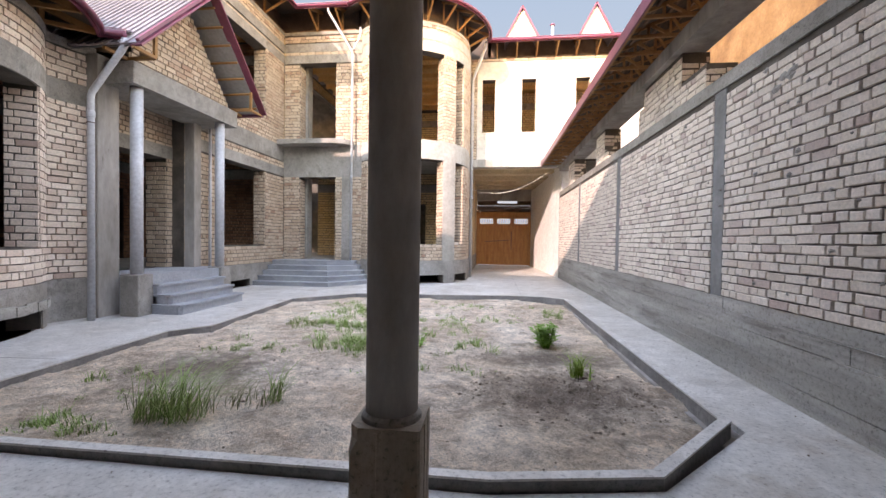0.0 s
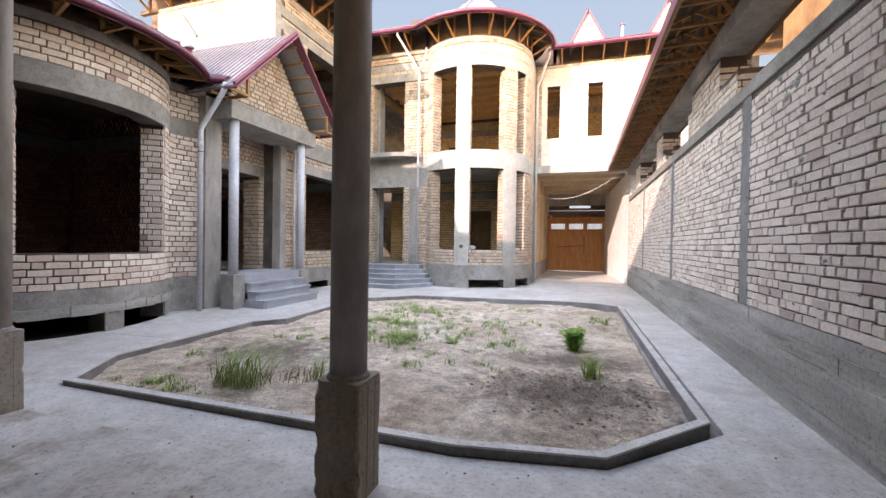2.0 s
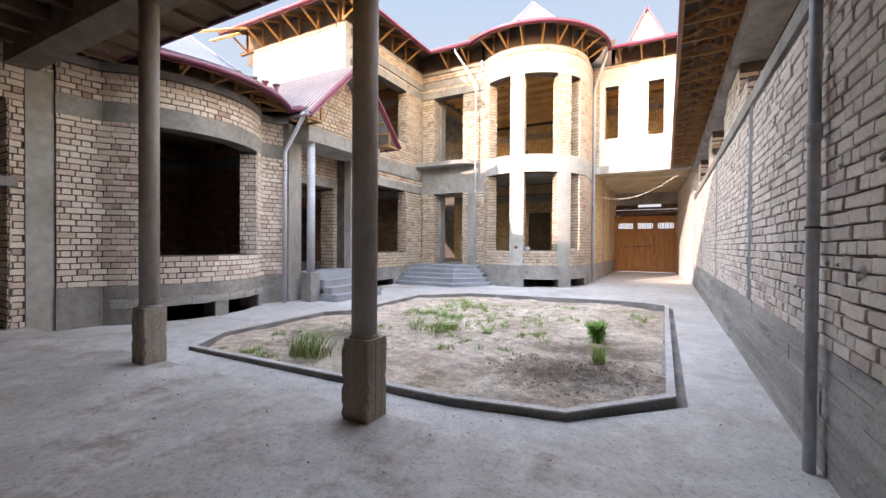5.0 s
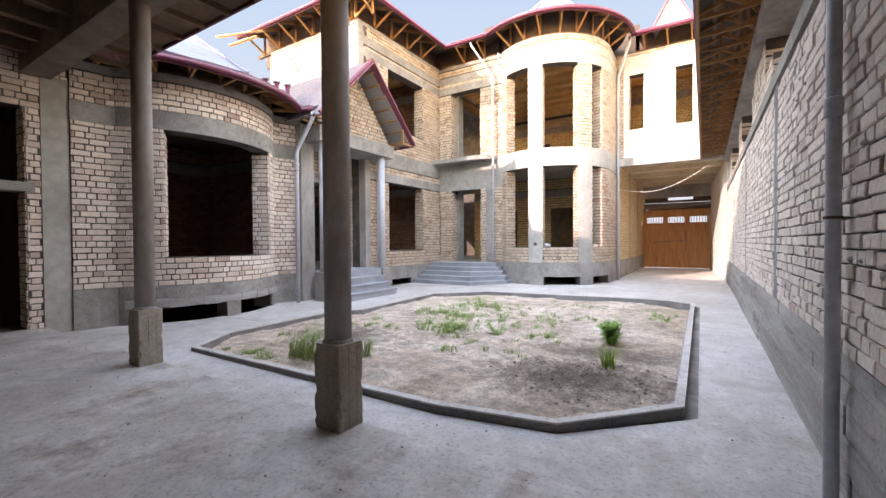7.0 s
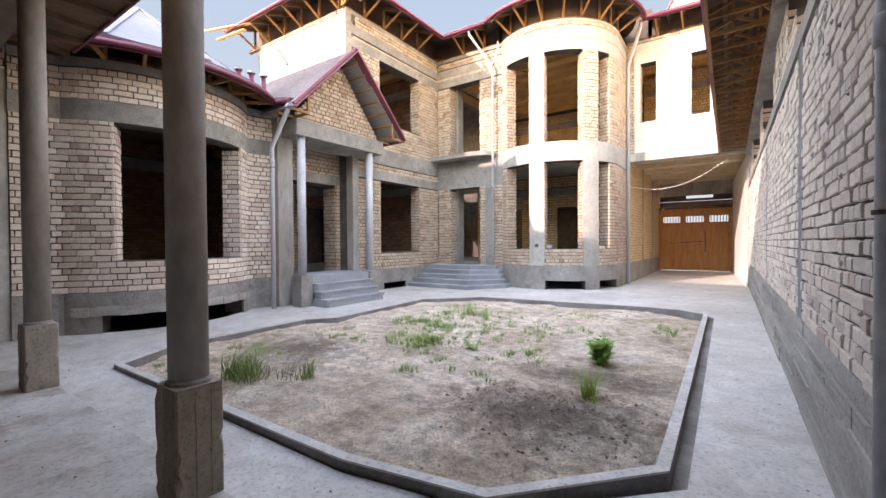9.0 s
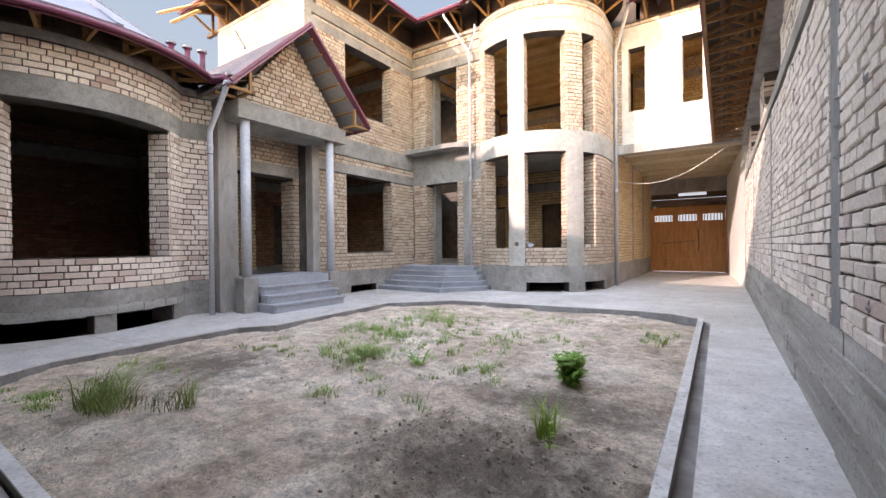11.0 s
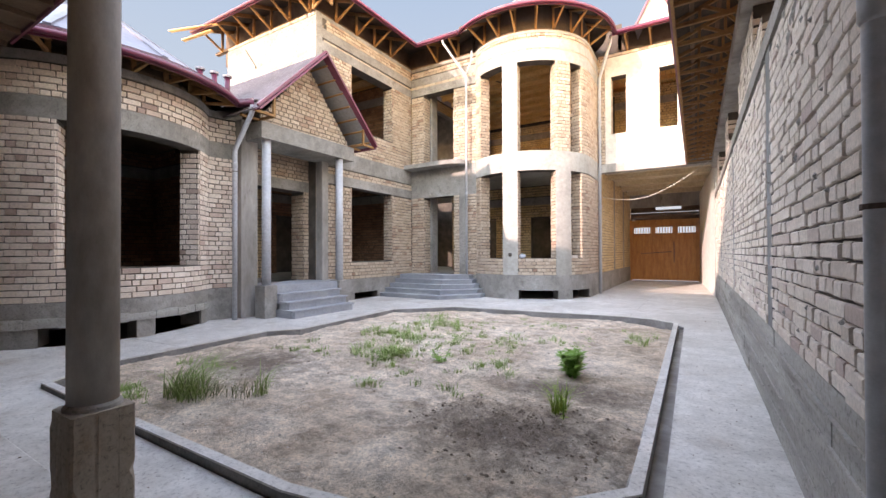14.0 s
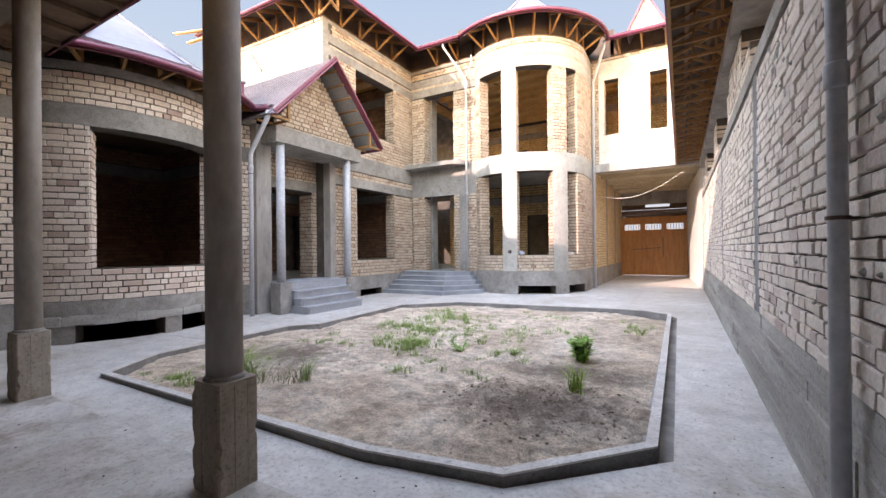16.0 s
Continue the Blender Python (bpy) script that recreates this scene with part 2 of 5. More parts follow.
# ---------------------------------------------------------------- mesh tools
class Build:
    def __init__(self):
        self.v, self.f = [], []

    def add(self, verts, faces):
        k = len(self.v)
        self.v.extend(tuple(p) for p in verts)
        self.f.extend(tuple(i + k for i in q) for q in faces)
        return self

    def box(self, x0, x1, y0, y1, z0, z1, m=None, ch=0.0):
        """A box, its upright edges and top chamfered by ch."""
        if ch > 0:
            r = [(x0 + ch, y0), (x1 - ch, y0), (x1, y0 + ch), (x1, y1 - ch), (x1 - ch, y1), (x0 + ch, y1), (x0, y1 - ch), (x0, y0 + ch)]
            i = [(min(max(x, x0 + ch), x1 - ch), min(max(y, y0 + ch), y1 - ch)) for x, y in r]
            vs = [(x, y, z0) for x, y in r] + [(x, y, z1 - ch) for x, y in r] + [(x, y, z1) for x, y in i]
            fs = [tuple(range(7, -1, -1)), tuple(range(16, 24))]
            for a in range(8):
                c = (a + 1) % 8
                fs += [(a, c, 8 + c, 8 + a), (8 + a, 8 + c, 16 + c, 16 + a)]
        else:
            vs = [(x, y, z) for z in (z0, z1) for x, y in ((x0, y0), (x1, y0), (x1, y1), (x0, y1))]
            fs = [(3, 2, 1, 0), (4, 5, 6, 7), (0, 1, 5, 4), (1, 2, 6, 5), (2, 3, 7, 6), (3, 0, 4, 7)]
        if m is not None:
            vs = [tuple(m @ Vector(p)) for p in vs]
        return self.add(vs, fs)

    def beam(self, a, b, w, h, up=(0, 0, 1)):
        """A squared timber from a to b."""
        a, b = Vector(a), Vector(b)
        d = (b - a).normalized()
        s = d.cross(Vector(up))
        s = (s if s.length > 1e-4 else Vector((1, 0, 0))).normalized() * w / 2
        u = s.cross(d).normalized() * h / 2
        vs = [p + e for p in (a, b) for e in (-s - u, s - u, s + u, -s + u)]
        return self.add(vs, [(3, 2, 1, 0), (4, 5, 6, 7), (0, 1, 5, 4), (1, 2, 6, 5), (2, 3, 7, 6), (3, 0, 4, 7)])

    def tube(self, pts, r, n=16, caps=True):
        """A round bar along points; r: one radius or one for each point."""
        pts = [Vector(p) for p in pts]
        rr = r if isinstance(r, (list, tuple)) else [r] * len(pts)
        rings, ref = [], None
        for i, p in enumerate(pts):
            d = (pts[min(i + 1, len(pts) - 1)] - pts[max(i - 1, 0)]).normalized()
            if ref is None:
                ref = d.orthogonal().normalized()
            s = (ref - d * ref.dot(d)).normalized()
            ref = s
            u = d.cross(s)
            rings.append([p + (s * math.cos(a) + u * math.sin(a)) * rr[i] for a in (2 * math.pi * j / n for j in range(n))])
        fs = [(i * n + j, i * n + (j + 1) % n, (i + 1) * n + (j + 1) % n, (i + 1) * n + j) for i in range(len(pts) - 1) for j in range(n)]
        if caps:
            fs += [tuple(range(n - 1, -1, -1)), tuple((len(pts) - 1) * n + j for j in range(n))]
        return self.add([q for g in rings for q in g], fs)

    def prism(self, poly, z0, z1):
        n = len(poly)
        top = z1 if isinstance(z1, (list, tuple)) else [z1] * n
        vs = [(x, y, z0) for x, y in poly] + [(x, y, t) for (x, y), t in zip(poly, top)]
        return self.add(vs, [tuple(range(n - 1, -1, -1)), tuple(range(n, 2 * n))] + [(i, (i + 1) % n, n + (i + 1) % n, n + i) for i in range(n)])

    def sheet(self, corners, thick):
        """A flat plate with the given corners, thick below them."""
        c = [Vector(p) for p in corners]
        nrm = (c[1] - c[0]).cross(c[2] - c[0]).normalized()
        if nrm.z < 0:
            c.reverse()
            nrm = -nrm
        n = len(c)
        return self.add(c + [p - nrm * thick for p in c], [tuple(range(n)), tuple(range(2 * n - 1, n - 1, -1))] + [(i, n + i, n + (i + 1) % n, (i + 1) % n) for i in range(n)])

    def mesh(self, name, mat, smooth=False):
        me = bpy.data.meshes.new(name)
        me.from_pydata(self.v, [], self.f)
        me.materials.append(mat)
        b = bmesh.new()
        b.from_mesh(me)
        bmesh.ops.recalc_face_normals(b, faces=b.faces)
        b.to_mesh(me)
        b.free()
        if smooth:
            for p in me.polygons:
                p.use_smooth = len(p.vertices) == 4
        return me


def part(name, built, material, parent=None, label="", smooth=False):
    ob = new(name, built.mesh(name, material, smooth))
    if parent is not None:
        ob.parent = parent
    if label:
        ob["label"] = label
    return ob


def thing(name, built, material, label, category, group="", kind="", smooth=False):
    return tagged(part(name, built, material, None, "", smooth), label, category, group, kind)


def holder(name, label, category, group="", kind="", at=(0, 0, 0)):
    ob = new(name)
    ob.location = at
    return tagged(ob, label, category, group, kind)


# ---------------------------------------------------------------- walls
class Line:
    """A plan line: metres along it give the place and the outward normal."""

    def __init__(self, pts, out=1):
        self.p = [Vector((x, y)) for x, y in pts]
        self.s = [0.0]
        for a, b in zip(self.p, self.p[1:]):
            self.s.append(self.s[-1] + (b - a).length)
        self.len, self.out = self.s[-1], out

    def at(self, s):
        i = 0
        while i < len(self.s) - 2 and s > self.s[i + 1]:
            i += 1
        d = (self.p[i + 1] - self.p[i]).normalized()
        return self.p[i] + d * (s - self.s[i]), Vector((d.y, -d.x)) * self.out

    def smooth_normal(self, s):
        a, b = self.at(max(s - 0.12, 0))[1], self.at(min(s + 0.12, self.len))[1]
        return (a + b).normalized()

    def spot(self, s, z, off):
        p, _ = self.at(s)
        q = p + self.smooth_normal(s) * off
        return (q.x, q.y, z)


def arc(cx, cy, r, a0, a1, n):
    return [(cx + r * math.cos(radians(a0 + (a1 - a0) * i / n)), cy + r * math.sin(radians(a0 + (a1 - a0) * i / n))) for i in range(n + 1)]


def inside(s, z, rects):
    return any(a < s < b and c < z < d for a, b, c, d in rects)


def slab_on(line, rects, f0, f1, holes=()):
    """A solid of the given stretches (s0, s1, z0, z1) of a wall line between two offsets from it, with holes through it."""
    B = Build()
    ss = {0.0, line.len} if len(line.p) < 3 else set(line.s)
    zs = set()
    for a, b, c, d in list(rects) + list(holes):
        ss |= {max(0.0, min(line.len, a)), max(0.0, min(line.len, b))}
        zs |= {c, d}
    ss, zs = sorted(ss), sorted(zs)
    ss = [s for i, s in enumerate(ss) if i == 0 or s - ss[i - 1] > 1e-5]
    solid = lambda i, j: 0 <= i < len(ss) - 1 and 0 <= j < len(zs) - 1 and inside((ss[i] + ss[i + 1]) / 2, (zs[j] + zs[j + 1]) / 2, rects) and not inside((ss[i] + ss[i + 1]) / 2, (zs[j] + zs[j + 1]) / 2, holes)
    ids = {}

    def vert(i, j, k):
        if (i, j, k) not in ids:
            ids[i, j, k] = len(B.v)
            B.v.append(line.spot(ss[i], zs[j], (f0, f1)[k]))
        return ids[i, j, k]

    for i in range(len(ss) - 1):
        for j in range(len(zs) - 1):
            if not solid(i, j):
                continue
            for k in (0, 1):
                B.f.append((vert(i, j, k), vert(i + 1, j, k), vert(i + 1, j + 1, k), vert(i, j + 1, k)))
            for di, dj, e in ((-1, 0, ((0, 0), (0, 1))), (1, 0, ((1, 0), (1, 1))), (0, -1, ((0, 0), (1, 0))), (0, 1, ((0, 1), (1, 1)))):
                if not solid(i + di, j + dj):
                    (a, b), (c, d) = e
                    B.f.append((vert(i + a, j + b, 0), vert(i + c, j + d, 0), vert(i + c, j + d, 1), vert(i + a, j + b, 1)))
    return B


COURSE, JOINT = 0.1, 0.017
BRICK_MESHES = {}


def brick_shape(size, kind, mat, course, bed, head):
    """One of a few worn bricks: face outward along -y of its own axes."""
    key = (round(size, 3), kind, mat.name)
    if key not in BRICK_MESHES:
        rnd = random.Random(str(key))
        w, h, d, c = (size - head) / 2, (course - bed) / 2, 0.05, 0.006
        j = lambda a: a + rnd.uniform(-0.0035, 0.0035)
        vs = [(j(x), d, j(z)) for x, z in ((-w, -h), (w, -h), (w, h), (-w, h))]
        vs += [(j(x), c, j(z)) for x, z in ((-w, -h), (w, -h), (w, h), (-w, h))]
        vs += [(j(x), rnd.uniform(-0.002, 0.002), j(z)) for x, z in ((-w + c, -h + c), (w - c, -h + c), (w - c, h - c), (-w + c, h - c))]
        fs = [(i, (i + 1) % 4, 4 + (i + 1) % 4, 4 + i) for i in range(4)] + [(4 + i, 4 + (i + 1) % 4, 8 + (i + 1) % 4, 8 + i) for i in range(4)] + [(8, 9, 10, 11)]
        BRICK_MESHES[key] = Build().add(vs, fs).mesh("brick", mat)
    return BRICK_MESHES[key]


WALL_COURSE, WALL_BED = 0.082, 0.013


def brickwork(line, z0, z1, voids, parent, mat, near=None, s_from=0.0, s_to=None, seed=1, name="brick_facing"):
    """Courses of headers and stretchers along a line; near(s, z): those that become parts of their own."""
    rnd = random.Random(seed)
    s_to = line.len if s_to is None else s_to
    B, singles = Build(), []
    rough = mat is M_BRICK_WALL
    course, bed, head = (WALL_COURSE, WALL_BED, 0.013) if rough else (COURSE, JOINT, JOINT)
    long, short = (0.25, 0.125) if rough else (0.264, 0.132)
    swap, uneven = (0.34, 1.3) if rough else (0.12, 1.0)
    for row in range(int(round((z1 - z0) / course + 0.2))):
        zc = z0 + (row + 0.5) * course
        if zc + 0.03 > z1:
            break
        size = short if row % 2 else long
        s = s_from + (-0.066 if row % 2 else 0.0) - rnd.uniform(0, 0.03)
        while s < s_to:
            sz = size if rnd.random() > swap else (short if size > 0.2 else long)
            spans = [(max(s, s_from), min(s + sz, s_to))]
            for a, b, c, d in voids:
                if c < zc < d:
                    nxt = []
                    for p, q in spans:
                        if b <= p or a >= q:
                            nxt.append((p, q))
                        else:
                            nxt += [(p, a)] if a - p > 0.035 else []
                            nxt += [(b, q)] if q - b > 0.035 else []
                    spans = nxt
            for p, q in spans:
                if q - p < 0.035:
                    continue
                mid, w = (p + q) / 2, q - p
                pl, nr = line.at(mid)
                nr = line.smooth_normal(mid) if len(line.p) > 2 else nr
                off = uneven * rnd.uniform(-0.005, 0.005)
                zj = uneven * rnd.uniform(-0.003, 0.003)
                tilt = uneven * rnd.uniform(-0.012, 0.012)
                if near and abs(w - sz) < 1e-6 and near(mid, zc) and len(singles) < 300:
                    ax = Vector((-nr.y, nr.x, 0))
                    m = Matrix(((ax.x, -nr.x, 0, pl.x + nr.x * off), (ax.y, -nr.y, 0, pl.y + nr.y * off), (0, 0, 1, zc + zj), (0, 0, 0, 1)))
                    singles.append((m @ Matrix.Rotation(tilt, 4, "Y"), sz, rnd.randrange(6)))
                else:
                    hw, hh, c = (w - head) / 2, (course - bed) / 2, 0.005
                    vs = []
                    for dep, k in ((-0.05, 0.0), (off - c, 0.0), (off, c)):
                        for a, b in ((-1, -1), (1, -1), (1, 1), (-1, 1)):
                            u = a * (hw - k) + rnd.uniform(-0.005, 0.005)
                            x_, y_, z_ = line.spot(mid + u, zc + zj + b * (hh - k) + u * tilt + rnd.uniform(-0.004, 0.004), dep + rnd.uniform(-0.0015, 0.0015))
                            vs.append((x_, y_, z_))
                    B.add(vs, [(i, (i + 1) % 4, 4 + (i + 1) % 4, 4 + i) for i in range(4)] + [(4 + i, 4 + (i + 1) % 4, 8 + (i + 1) % 4, 8 + i) for i in range(4)] + [(8, 9, 10, 11)])
            s += sz
    if B.v:
        tagged(part(name, B, mat, parent), kind="stuff")
    for m, sz, k in singles:
        ob = new("brick", brick_shape(sz, k, mat, course, bed, head))
        ob.matrix_world = m
        ob.parent = parent
    return parent


def masonry(name, line, z0, z1, thick, openings, bands, label, mat=None, near=None, seed=1, band_mat=None, jambs=True, voids=(), s_to=None, bricks=True, brick_z=None):
    """A wall: a core with openings, brick facing, concrete bands that stand a little proud, and bricks on the sides of the openings."""
    mat = mat or M_BRICK
    core = thing(name, slab_on(line, [(0, line.len, z0, z1)], -0.02 if len(line.p) < 3 else -0.034, -thick, openings), M_MORTAR, label, "wall", kind="structure")
    hollow = list(openings) + list(bands) + list(voids)
    if bricks:
        BRICK_JOBS.append((line, brick_z or (z0, z1), hollow, core, mat, near, seed))
    if bands:
        part("concrete_band", slab_on(line, bands, -0.02, 0.006, openings), band_mat or M_CONC, core, "grey cast concrete")
    if jambs:
        for a, b, c, d in openings:
            if d < 0.5:
                continue
            for s, way in ((a, 1), (b, -1)):
                if s < 0.05 or s > line.len - 0.05:
                    continue
                p, nr = line.at(s)
                t = Vector((-nr.y, nr.x)) * line.out
                q0, q1 = p - nr * 0.012, p - nr * (thick + 0.0)
                pts = [(q0.x, q0.y), (q1.x, q1.y)]
                d2 = Vector((q1.x - q0.x, q1.y - q0.y)).normalized()
                al = (line.at(min(s + 0.01, line.len))[0] - line.at(max(s - 0.01, 0))[0]).normalized() * way
                out = 1 if Vector((d2.y, -d2.x)).dot(al) > 0 else -1
                jl = Line([(x + al.x * 0.012, y + al.y * 0.012) for x, y in pts], out)
                BRICK_JOBS.append((jl, (c, d), [], core, mat, None, seed + 7))
    return core


BRICK_JOBS = []


def sky_backdrop():
    """Plain pale blue distance far behind the houses."""
    m = bpy.data.materials.new("hazy_sky")
    m.use_nodes = True
    n = m.node_tree
    n.nodes.clear()
    e, o = n.nodes.new("ShaderNodeEmission"), n.nodes.new("ShaderNodeOutputMaterial")
    g = n.nodes.new("ShaderNodeNewGeometry")
    sp = n.nodes.new("ShaderNodeSeparateXYZ")
    n.links.new(g.outputs["Position"], sp.inputs[0])
    f = scaled(n, sp.outputs[2], 1 / 420.0)
    c = ramp_of(n, f, [(0.0, (0.66, 0.90, 1.0)), (0.5, (0.50, 0.80, 1.0)), (1.0, (0.38, 0.70, 1.0))])
    n.links.new(c, e.inputs[0])
    e.inputs[1].default_value = 0.082
    n.links.new(e.outputs[0], o.inputs[0])
    B = Build()
    pts = [(600 * math.sin(radians(-a)), 600 * math.cos(radians(-a))) for a in range(-28, 89, 4)]
    for (x0, y0), (x1, y1) in zip(pts, pts[1:]):
        B.add([(x0, y0, -1), (x1, y1, -1), (x1, y1, 420), (x0, y0, 420)], [(0, 1, 2, 3)])
    thing("backdrop", B, m, "pale hazy blue sky in the distance", "sky", kind="structure")


sky_backdrop()


# ---------------------------------------------------------------- ground, paving, garden bed
thing("ground", Build().prism([(-400, -400), (400, -400), (400, 400), (-400, 400)], -0.9, -0.35), M_SOIL, "bare dry earth around the house", "ground", kind="structure")

BED = [(0.45, 2.62), (1.40, 2.78), (2.18, 3.6), (2.15, 10.0), (1.7, 10.45), (1.1, 10.6), (-2.9, 10.45), (-4.05, 9.3), (-3.85, 6.3), (-4.2, 5.85), (-4.08, 3.5), (-3.42, 2.64)]
BED_TOP = [0.075, 0.075, 0.08, 0.075, 0.06, 0.05, 0.012, 0.006, 0.006, 0.006, 0.01, 0.05]


def inset(poly, d):
    out = []
    n = len(poly)
    for i in range(n):
        a, b, c = Vector(poly[i - 1]), Vector(poly[i]), Vector(poly[(i + 1) % n])
        e, f = (b - a).normalized(), (c - b).normalized()
        h = Vector((-e.y, e.x)) + Vector((-f.y, f.x))
        out.append(tuple(b + h * (d / max(0.4, h.dot(Vector((-e.y, e.x)))))))
    return out


def within(x, y, poly):
    hit = False
    for (ax, ay), (bx, by) in zip(poly, poly[1:] + poly[:1]):
        if (ay > y) != (by > y) and x < (bx - ax) * (y - ay) / (by - ay) + ax:
            hit = not hit
    return hit


def paving():
    """Concrete paving round the garden bed, with a drain groove along the bed."""
    bm = bmesh.new()
    hole = [(x + (0.08 if x > 1.6 else 0.0), y) for x, y in inset(BED, -0.012)]
    loops = []
    edge = [(-6.8, 13.6), (-6.36, 13.5), (-6.36, 9.4), (-6.8, 9.3), (-6.8, 6.2)] + arc(-7.55, 4.42, 1.97, 42, -42, 12) + [(-6.8, 2.7)]
    for poly in ([(-6.8, -6.2), (3.0, -6.2), (3.0, 32), (-6.8, 32)] + edge, hole):
        vs = [bm.verts.new((x, y, 0)) for x, y in poly]
        loops.append(vs)
        for i in range(len(vs)):
            bm.edges.new((vs[i - 1], vs[i]))
    bmesh.ops.triangle_fill(bm, use_beauty=True, use_dissolve=False, edges=bm.edges[:])
    for f in bm.faces[:]:
        c = f.calc_center_median()
        if within(c.x, c.y, hole):
            bm.faces.remove(f)
    ext = bmesh.ops.extrude_face_region(bm, geom=bm.faces[:])
    for v in ext["geom"]:
        if isinstance(v, bmesh.types.BMVert):
            v.co.z -= 0.3
    bmesh.ops.recalc_face_normals(bm, faces=bm.faces)
    me = bpy.data.meshes.new("paving")
    bm.to_mesh(me)
    bm.free()
    me.materials.append(M_PAVE)
    return tagged(new("paving", me), "pale trowelled concrete paving with grey stains", "paving", kind="structure")


paving()
thing("drain_groove", Build().box(2.06, 2.36, 3.3, 10.3, -0.3, -0.05), M_CONC_RAW, "shallow damp concrete groove beside the kerb", "groove", kind="structure")


def kerb():
    top = holder("garden_kerb", "low grey cement kerb around the garden bed", "kerb", kind="structure")
    inner = inset(BED, 0.075)
    o1, i1 = inset(BED, 0.003), inset(BED, 0.072)
    n = len(BED)
    for i in range(n):
        j = (i + 1) % n
        za, zb = BED_TOP[i], BED_TOP[j]
        # Sides take a darker tone than the paving-coloured cap.
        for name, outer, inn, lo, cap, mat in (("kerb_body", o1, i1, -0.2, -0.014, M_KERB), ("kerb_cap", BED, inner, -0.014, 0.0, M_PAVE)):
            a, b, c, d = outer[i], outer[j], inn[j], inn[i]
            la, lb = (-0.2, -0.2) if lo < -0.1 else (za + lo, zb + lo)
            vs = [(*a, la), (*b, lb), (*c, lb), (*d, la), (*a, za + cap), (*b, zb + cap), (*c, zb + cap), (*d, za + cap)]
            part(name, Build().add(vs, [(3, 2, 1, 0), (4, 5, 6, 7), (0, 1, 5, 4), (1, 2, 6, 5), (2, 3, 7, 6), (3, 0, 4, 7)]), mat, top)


kerb()


def soil_height(x, y):
    h = -0.085 + 0.05 * noise.noise((x * 0.7, y * 0.7, 3)) + 0.022 * noise.noise((x * 3.1, y * 3.1, 8)) + 0.018 * noise.noise((x * 8, y * 8, 2)) + 0.009 * noise.noise((x * 19, y * 19, 5))
    d = math.hypot((x - 1.2) / 1.1, (y - 4.45) / 0.85)
    if d < 1:
        h += 0.03 * (1 - d) + (0.075 * abs(noise.noise((x * 6, y * 6, 1))) + 0.05 * abs(noise.noise((x * 15, y * 15, 4)))) * min(1, 2 * (1 - d))
    return h


def garden():
    ring = inset(BED, 0.06)
    st = 0.042
    x0, y0 = -4.3, 2.5
    nx, ny = int(6.6 / st), int(8.3 / st)
    keep, ids, B = set(), {}, Build()
    for i in range(nx):
        for j in range(ny):
            if within(x0 + (i + 0.5) * st, y0 + (j + 0.5) * st, ring):
                keep.add((i, j))

    def vid(i, j):
        if (i, j) not in ids:
            ids[i, j] = len(B.v)
            x, y = x0 + i * st, y0 + j * st
            B.v.append((x, y, soil_height(x, y)))
        return ids[i, j]

    for i, j in keep:
        B.f.append((vid(i, j), vid(i + 1, j), vid(i + 1, j + 1), vid(i, j + 1)))
    ob = thing("garden_bed", B, M_SOIL, "dry bare soil of the unplanted garden bed", "soil", kind="structure", smooth=True)
    return ob


garden()


# ---------------------------------------------------------------- boundary wall
RX = 2.95
right_line = Line([(RX, -6.0), (RX, 24.6)], -1)
ry = lambda y: y + 6.0
strips = [(ry(y - 0.12), ry(y + 0.12), 0.78, 3.06) for y in (-2.0, 1.7, 5.41, 9.12, 12.85, 16.5, 20.2)]
ring_beam = [(0, right_line.len, 3.06, 3.21)]
masonry("wall_right", right_line, 0.0, 3.21, 0.38, [], ring_beam, "boundary wall of pinkish bricks with concrete strips", M_BRICK_WALL, near=lambda s, z: ry(3.2) < s < ry(6.2) and z < 2.4, seed=3, brick_z=(0.78, 3.06), band_mat=M_CONC, voids=strips + [(0, right_line.len, 0.0, 0.78)])
for st in strips:
    thing("concrete_strip", slab_on(right_line, [(st[0] + 0.006, st[1] - 0.006, 0.78, 3.06)], -0.019, -0.006), M_STRIP, "dark concrete strip set back between the brick panels", "strip", "strips of the boundary wall", "structure")


def board_base():
    """Cast base whose formwork boards left steps in its face."""
    rnd = random.Random(77)
    top = holder("wall_right_base", "board-marked concrete base of the boundary wall", "wall base", kind="structure")
    for z0, z1 in ((0.0, 0.165), (0.17, 0.33), (0.335, 0.50), (0.505, 0.64), (0.645, 0.775)):
        a = 0.0
        while a < right_line.len:
            b = min(right_line.len, a + rnd.uniform(1.6, 3.4))
            tilt = rnd.uniform(-0.003, 0.003)
            part("board_course", slab_on(right_line, [(a + 0.002, b - 0.002, z0 + tilt, z1 + tilt)], -0.0205, rnd.uniform(-0.014, -0.003)), M_BASE, top)
            a = b
    return top


board_base()


